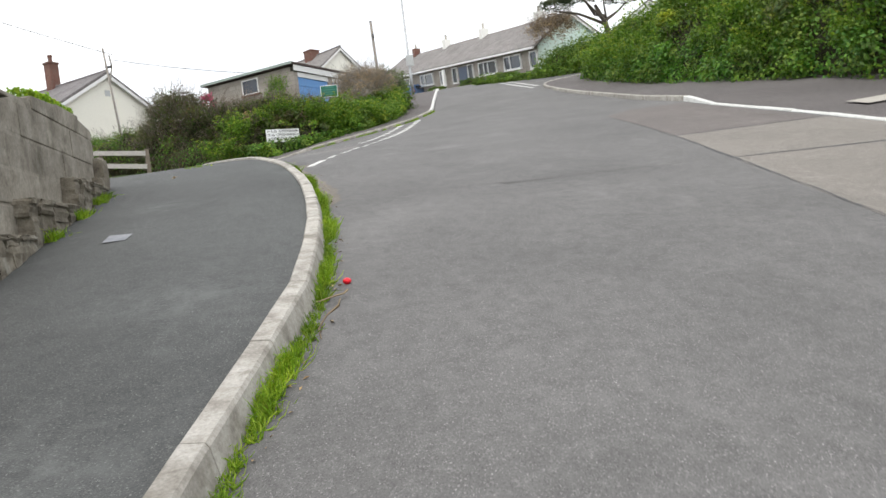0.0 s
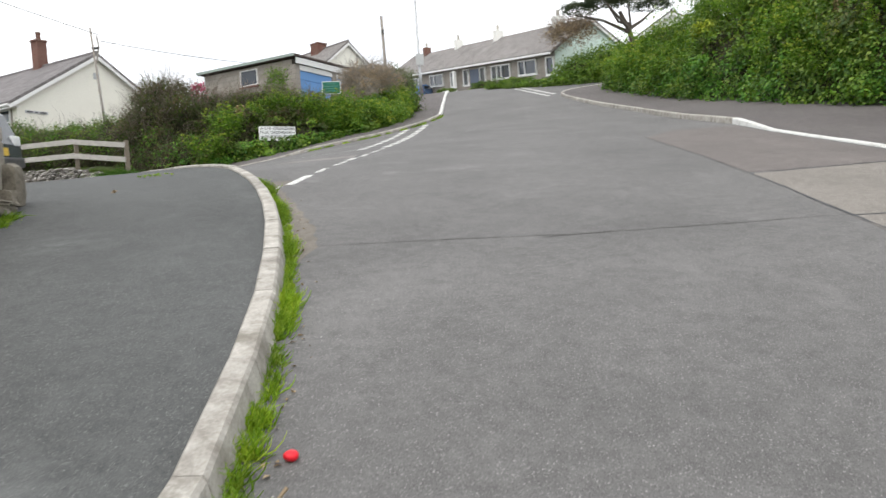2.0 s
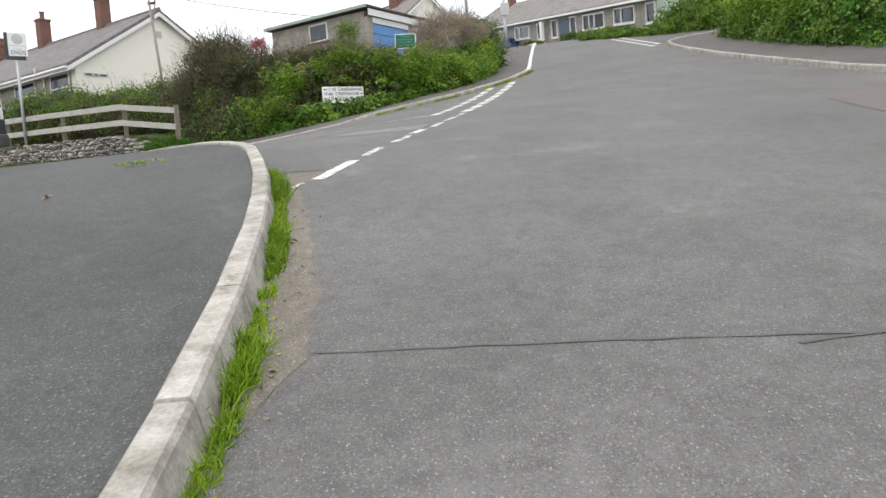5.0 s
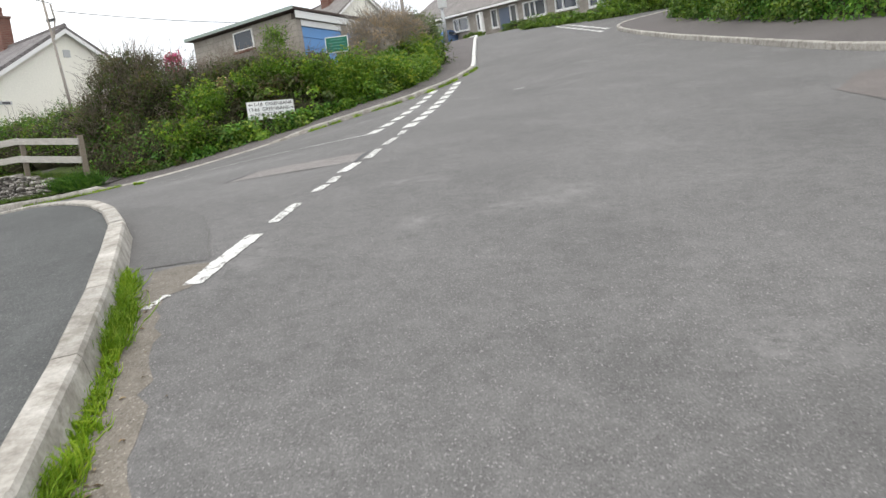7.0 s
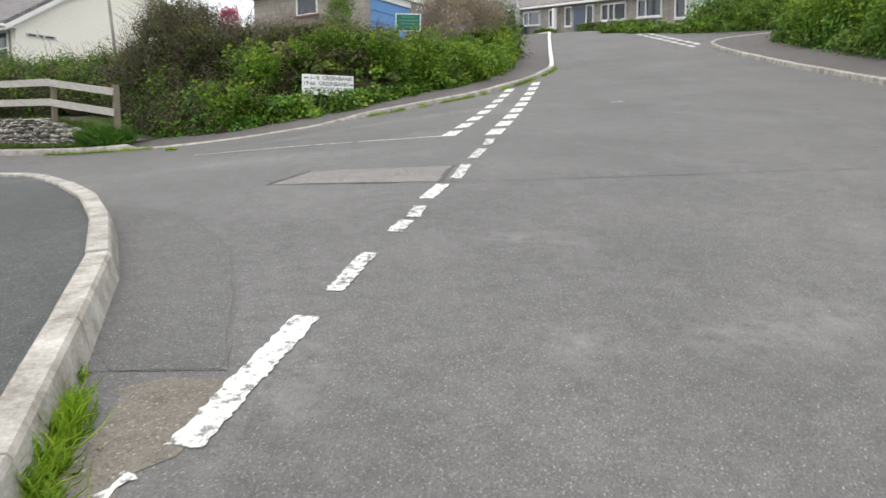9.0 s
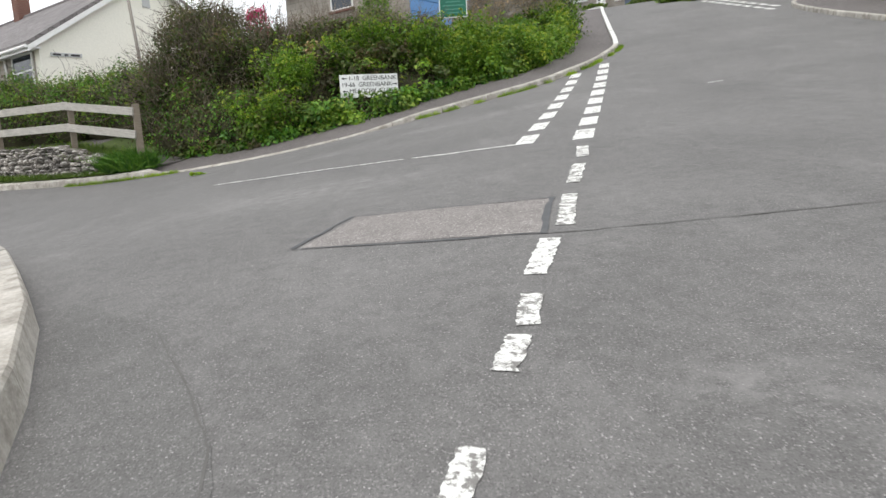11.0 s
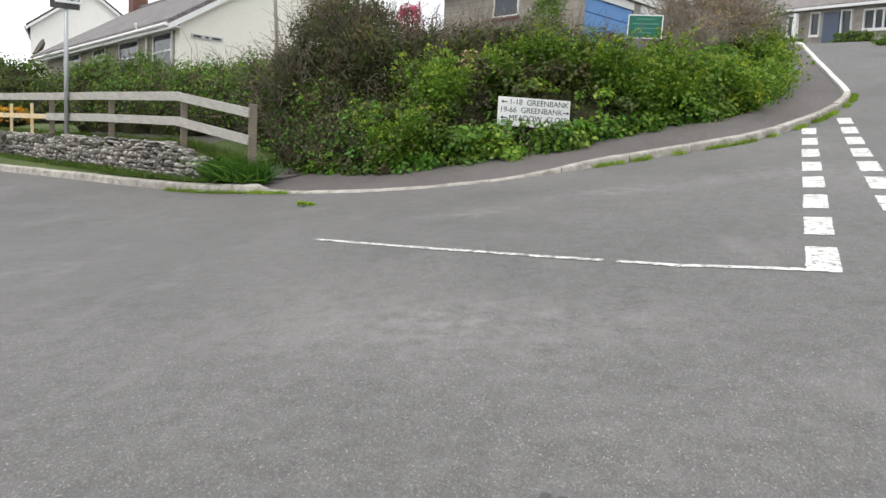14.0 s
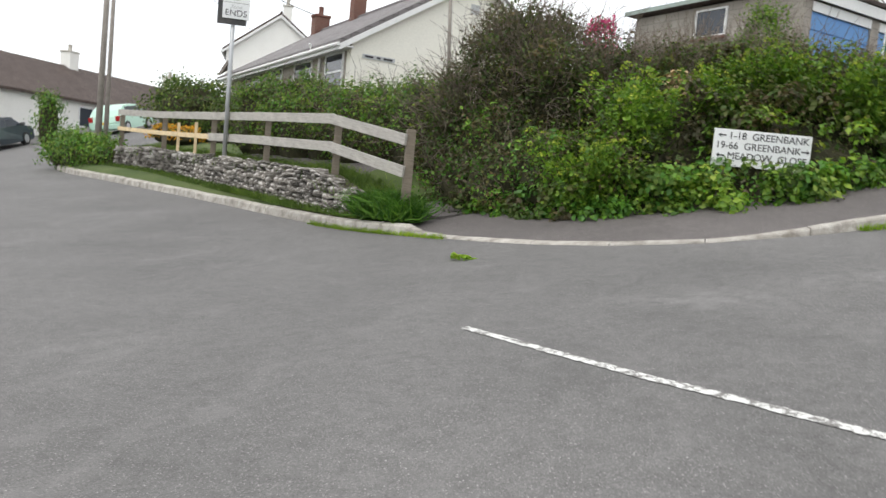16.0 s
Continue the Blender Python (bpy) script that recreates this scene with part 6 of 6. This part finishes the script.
# ---- parked cars ----
def car(x, y, yaw, paint_mat, label, length=4.1, width=1.7, height=1.45, lift=0.0, bonnet=1.0):
    c, s_ = math.cos(radians(yaw)), math.sin(radians(yaw))
    fore = (gz(x + c, y + s_) - gz(x - c, y - s_)) / 2
    lean = (gz(x - s_, y + c) - gz(x + s_, y - c)) / 2
    root = thing("parked_car", pose(x, y, gz(x, y) + lift, math.degrees(math.atan(lean)), -math.degrees(math.atan(fore)), yaw), label, "car", "parked cars")
    bm = bmesh.new()
    L, H = length, height
    prof = [(-L / 2, 0.35), (-L / 2 - 0.03, 0.62), (-L / 2 + 0.08, 0.88), (-L / 2 + 0.35, 1.2), (-L / 2 + 0.75, H - 0.04), (-L * 0.1, H), (L / 2 - bonnet - 0.62, H - 0.06), (L / 2 - bonnet, H * 0.68), (L / 2 - 0.18, H * 0.58), (L / 2, 0.62), (L / 2, 0.3), (L / 2 - 0.2, 0.2), (-L / 2 + 0.2, 0.2)]
    rows = []
    for k, (f, inset) in enumerate(((-1, 0.12), (-0.94, 0.0), (0.94, 0.0), (1, 0.12))):
        row = []
        for px, pz in prof:
            narrow = 0.16 * max(0, (pz - 0.9) / (H - 0.9))
            yy = f * (width / 2) * (1 - narrow)
            row.append(bm.verts.new((px * (1 - inset * 0.05), yy, pz - inset * 0.12 * (1 if pz > 0.8 else -0.4))))
        rows.append(row)
    for r, s in zip(rows, rows[1:]):
        for i in range(len(prof)):
            j = (i + 1) % len(prof)
            bm.faces.new((r[i], r[j], s[j], s[i]))
    bm.faces.new(rows[0][::-1])
    bm.faces.new(rows[-1])
    part("body", bm, paint_mat, root, smooth=False)
    wy = width / 2
    for s in (-1, 1):
        bm = bmesh.new()
        pts = [(-L / 2 + 0.5, 0.96), (-L / 2 + 0.85, H - 0.12), (L / 2 - bonnet - 0.7, H - 0.14), (L / 2 - bonnet - 0.15, H * 0.68)]
        vs = [bm.verts.new((px, s * (wy * (1 - 0.16 * max(0, (pz - 0.9) / (H - 0.9))) + 0.012), pz)) for px, pz in pts]
        bm.faces.new(vs)
        ext = bmesh.ops.extrude_face_region(bm, geom=bm.faces[:])
        for v in ext["geom"]:
            if isinstance(v, bmesh.types.BMVert):
                v.co.y -= s * 0.02
        part("side_window", bm, M_GLASS, root)
    for nm, pts in (("rear_window", [(-L / 2 + 0.16, 0.95), (-L / 2 + 0.66, H - 0.1)]), ("windscreen", [(L / 2 - bonnet - 0.03, H * 0.69), (L / 2 - bonnet - 0.56, H - 0.1)])):
        bm = bmesh.new()
        (xa, za), (xb, zb) = pts
        out = -0.02 if xa < 0 else 0.02
        vs = [bm.verts.new((xa + out, -wy * 0.8, za)), bm.verts.new((xa + out, wy * 0.8, za)), bm.verts.new((xb + out, wy * 0.7, zb)), bm.verts.new((xb + out, -wy * 0.7, zb))]
        bm.faces.new(vs)
        ext = bmesh.ops.extrude_face_region(bm, geom=bm.faces[:])
        for v in ext["geom"]:
            if isinstance(v, bmesh.types.BMVert):
                v.co.x -= out
        part(nm, bm, M_GLASS, root)
    for sx in (-0.31, 0.31):
        for s in (-1, 1):
            wh = part("wheel", tube([(sx * L, s * (wy - 0.18), 0.31), (sx * L, s * (wy + 0.01), 0.31)], 0.31, 20), M_TYRE, root)
            part("rim", tube([(sx * L, s * (wy + 0.011), 0.31), (sx * L, s * (wy + 0.02), 0.31)], 0.2, 14), M_RIM, wh)
    for s in (-1, 1):
        part("tail_lamp", box(-L / 2 - 0.045, -L / 2 + 0.1, s * wy * 0.86 - 0.1, s * wy * 0.86 + 0.1, 0.66, 0.92, 0.02), M_REDLIGHT, root)
        part("headlamp", box(L / 2 - 0.2, L / 2 + 0.01, s * wy * 0.78 - 0.15, s * wy * 0.78 + 0.15, 0.6, 0.76, 0.03), M_SIGN_WHITE, root)
        part("mirror", box(L / 2 - bonnet - 0.2, L / 2 - bonnet, s * (wy + 0.08) - 0.08, s * (wy + 0.08) + 0.08, 0.95, 1.08, 0.02), M_DARK, root)
    part("bumper", box(-L / 2 - 0.07, -L / 2 + 0.12, -wy * 0.92, wy * 0.92, 0.28, 0.52, 0.04), M_DARK if paint_mat is M_CARWHITE else paint_mat, root)
    part("number_plate", box(-L / 2 - 0.085, -L / 2 - 0.071, -0.26, 0.26, 0.53, 0.65, 0.003), M_YELLOW, root)
    part("front_plate", box(L / 2 + 0.002, L / 2 + 0.016, -0.26, 0.26, 0.44, 0.56, 0.003), M_YELLOW, root)
    part("front_bumper", box(L / 2 - 0.1, L / 2 + 0.05, -wy * 0.92, wy * 0.92, 0.26, 0.42, 0.03), M_DARK, root)
    return root


car(-32.5, 37.0, 112, M_CARDARK, "dark blue-grey estate car parked at the roadside", 4.3)
car(-31.0, 43.5, 105, M_CARGREEN, "pale green small car parked beyond another", 3.7)
car(10.7, 54.0, 60, M_CARBLUE, "blue hatchback parked at the top of the hill", 3.6, 1.5, 1.3, -0.05)
car(-6.62, 8.5, -2, M_CARDARK, "dark people carrier parked behind the block wall", 4.1, 1.75, 1.88, 0.125, 0.42)


# ---- lamp, poles and blocks up the hill ----
def lamp_column():
    x, y = 7.75, 39.2
    z = gz(x, y)
    root = thing("street_lamp", pose(x, y, z, 0, 0, 0), "tall grey lamp column with a small sign box", "street lamp")
    part("column", tube([(0, 0, 0), (0, 0, 1.4), (0, 0, 1.45), (0, 0, 7.5)], [0.1, 0.1, 0.07, 0.04], 12), M_STEEL, root, smooth=True)
    part("sign_box", box(-0.2, 0.25, -0.16, -0.08, 1.75, 2.4, 0.02), M_SIGN_GREY, root)


lamp_column()
wooden_pole(7.0, 47.0, 6.3, (-1, 0), "dark timber telegraph pole behind the bushes", 0.12)
solid("concrete_block", box(-0.32, 0.32, -0.2, 0.2, 0, 0.62, 0.03), pose(6.45, 37.1, gz(6.45, 37.1) + 0.05, 0, 0, -10), M_CONCRETE, "pale concrete block standing beside the footway", "concrete block")


def pine():
    x, y = 15.7, 28.6
    z = gz(x, y) + 0.9
    root = thing("pine_tree", pose(x, y, z), "dark windswept pine leaning over the bank", "tree")
    part("trunk", tube([(0, 0, -1.5), (0.1, 0, 0.6), (-0.1, 0.1, 1.6), (-0.5, 0.1, 2.4)], [0.17, 0.14, 0.11, 0.08], 10), M_BARK, root, smooth=True)
    for k, tip in enumerate(((-2.6, 0.3, 2.3), (-1.6, -0.8, 2.6), (1.3, 0.4, 2.5), (0.4, 1.0, 3.0), (-0.8, 0.9, 3.1))):
        part("limb", tube([(-0.05, 0.05, 1.4 + 0.1 * k), (tip[0] * 0.5, tip[1] * 0.5, 2.0), tip], [0.09, 0.06, 0.03], 7), M_BARK, root)
    rng = np.random.default_rng(41)
    bl = [blob(-2.4, 0.2, 2.5, 0.9, 0.7, 0.3), blob(-1.3, -0.4, 2.7, 1.0, 0.8, 0.35), blob(0.2, 0.4, 3.0, 1.1, 0.9, 0.4), blob(1.3, 0.4, 2.7, 0.9, 0.8, 0.35), blob(-0.8, 0.9, 3.2, 0.9, 0.8, 0.35)]
    p, nr = lumps(rng, bl, 9500, (0.3, 1.1))
    leaves("crown", p, nr, 0.13, L_PINE, root, rng, 0.1, 0.25)


pine()
side_foot = even(smooth_line([(10.9, 36.3), (12.0, 34.4), (13.2, 32.6), (14.8, 31.6), (18, 31.4), (22, 31.8)], 0.3), count=60)


def side_h(u):
    return 0.3 + 1.5 * np.clip((u - 0.2) / 0.5, 0, 1)


def side_d(u):
    return 1.0 + 1.5 * np.clip((u - 0.2) / 0.5, 0, 1)


hedge = bank("hedge_bank", side_foot, side_h, side_d, "low grassy bank across the upper side road", "hedge bank",
             [("grass_leaf_cover", 9000, 0.12, L_VERGE, 0.0, 1.0, 0.12), ("bright_leaf_cover", 5000, 0.12, L_ALEX, 0.2, 1.0, 0.15)], 47, 1.5)
clumps("spray_leaf_cover", side_foot, side_h, side_d, 110, (0.15, 0.4), 70, lambda u, v, rng: pick(rng, (3, L_HEDGE), (3, L_ALEX), (2, L_VERGE)), hedge, 64, leaf_size=0.12)
part_post = thing("fence_post", pose(12.3, 11.05, 1.3), "tall grey weathered timber post standing in the bank", "post")
part("shaft", tube([(0, 0, -0.3), (0.01, 0, 2.0), (0, 0.02, 4.2)], [0.08, 0.075, 0.07], 10), M_POLE, part_post, smooth=True)
shrub("verge_bush", [blob(15.4, 34.2, 6.5, 1.3, 1.0, 0.9), blob(17.0, 34.6, 6.9, 1.5, 1.1, 1.1), blob(18.9, 35.0, 7.2, 1.6, 1.2, 1.2)], "rounded green bushes on the verge at the upper junction", "bush",
      [("leaves", 8000, 0.14, L_HEDGE, (0.8, 1.06)), ("bright_leaves", 3000, 0.14, L_ALEX, (0.85, 1.06))], M_SOIL_AND_SHADE, 0, 42)
shrub("bare_garden_tree", [blob(14.9, 34.6, 8.6, 1.0, 0.9, 0.75), blob(15.6, 34.8, 8.9, 0.9, 0.9, 0.7)], "pale brown bare garden tree in front of the terrace", "tree",
      [("bud_cover", 2500, 0.1, L_DRY, (0.4, 1.1))], None, 700, 43, twig_len=(0.5, 1.2))
for k, place in enumerate((blob(12.1, 41.5, 7.3, 0.8, 0.7, 0.45), blob(13.3, 38.6, 6.9, 1.0, 0.7, 0.5), blob(10.9, 46.5, 7.9, 0.7, 0.7, 0.4))):
    shrub("garden_bush", [place], "low green shrub in a terrace front garden", "bush",
          [("leaves", 1200, 0.12, L_HEDGE, (0.75, 1.08)), ("dark_leaves", 500, 0.12, L_BRAMBLE, (0.75, 1.05))], M_SOIL_AND_SHADE, 0, 44 + 10 * k, group="front garden shrubs")
shrub("garden_bush", [blob(5.5, 36.2, 6.6, 0.8, 0.8, 1.0), blob(6.0, 38.6, 7.3, 0.8, 0.8, 1.0)], "bronze-green bush beside the lamp column", "bush",
      [("leaves", 2600, 0.09, L_BRAMBLE, (0.7, 1.08)), ("dry_leaves", 1500, 0.08, L_DRY, (0.7, 1.05))], M_SOIL_AND_SHADE, 0, 45)
shrub("wall_top_plant", [blob(-3.26, 2.5, 0.57, 0.1, 0.4, 0.06), blob(-3.26, 3.1, 0.59, 0.1, 0.4, 0.05), blob(-3.26, 1.95, 0.53, 0.1, 0.3, 0.04)], "bright green creeper on top of the block wall", "wall plant", [("leaves", 700, 0.06, L_GRASS, (0.4, 1.1))], None, 0, 46)
foot = [(-3.0 + rg.uniform(0, 0.05), y + rg.gauss(0, 0.09), gz(-2.97, y) + 0.02) for y in (2.25, 2.3, 3.2, 3.4, 3.5, 1.2) for _ in range(6)]
grass("wall_foot_weed", foot, 900, 0.1, 0.03, "low green weeds and grass at the foot of the block wall", 51, 0.6, 0.012)

# ---- small things on the road ----
bm = bmesh.new()
bmesh.ops.create_icosphere(bm, subdivisions=3, radius=0.028)
for v in bm.verts:
    v.co.z *= 0.72
    v.co *= 1 + 0.12 * noise.noise(v.co * 60)
solid("red_cap", bm, pose(-0.64, -1.28, gz(-0.64, -1.28) + 0.02), M_RED, "small bright red plastic ball lying by the gutter", "litter", smooth=True)
stick_rng = np.random.default_rng(6)
g0 = gz(-0.75, -1.75)
st = np.array([[-0.66, -1.5, gz(-0.66, -1.5) + 0.03], [-0.74, -1.7, g0 + 0.02], [-0.8, -2.0, gz(-0.8, -2.0) + 0.02]])
en = np.array([[-0.86, -1.75, g0 + 0.06], [-0.88, -2.25, gz(-0.88, -2.25) + 0.03], [-0.72, -1.62, g0 + 0.05]])
tagged(sticks("dead_stalk", st, en, 0.008, 0.004, L_DRY, None, stick_rng, 0.1), "dry brown plant stalk lying in the gutter", "dead stalk")
shrub("pavement_weed", [blob(-2.2, 6.2, gz(-2.2, 6.2) + 0.14, 0.13, 0.05, 0.02), blob(-2.05, 6.3, gz(-2.05, 6.3) + 0.14, 0.1, 0.04, 0.02)], "flat sprig of green weed on the footway", "weed", [("leaves", 40, 0.04, L_GRASS, (0.3, 1.1))], None, 0, 60)
shrub("fallen_leaf", [blob(-2.3, 4.6, gz(-2.3, 4.6) + 0.125, 0.02, 0.02, 0.012)], "dry brown leaf lying on the footway", "fallen leaf", [("blade", 3, 0.07, L_DRY, (0.3, 1.0))], None, 0, 61)

litter_rng = np.random.default_rng(77)
bed = [p for p in offset(KERB_NEAR, -0.13) if -4.5 < p.y < 5.2]
pick_at = litter_rng.integers(0, len(bed), 90)
litter = np.array([[bed[k].x, bed[k].y, 0] for k in pick_at]) + litter_rng.normal(0, 0.045, (90, 3)) * [1, 1, 0]
litter[:, 2] = [gz(x, y, 0.008) for x, y in litter[:, :2]]
tagged(leaves("leaf_litter", litter, np.tile([0, 0, 1.0], (90, 1)), 0.03, L_DRY, None, litter_rng, 0, 0.5, 0.2), "dry brown leaf litter scattered along the gutter", "leaf litter", kind="stuff")

# overhead cables
wire((-6.45, 25.3, 6.8), (-20.0, 2.0, 9.2), 0.4)
wire((-6.45, 25.3, 6.6), (3.5, 40.0, 8.6), 0.3)
wire((-21.8, 32.0, 10.5), (-24.5, 45.0, 8.6), 0.3)
wire((-12.6, 30.5, 6.2), (-21.8, 32.0, 10.3), 0.25)
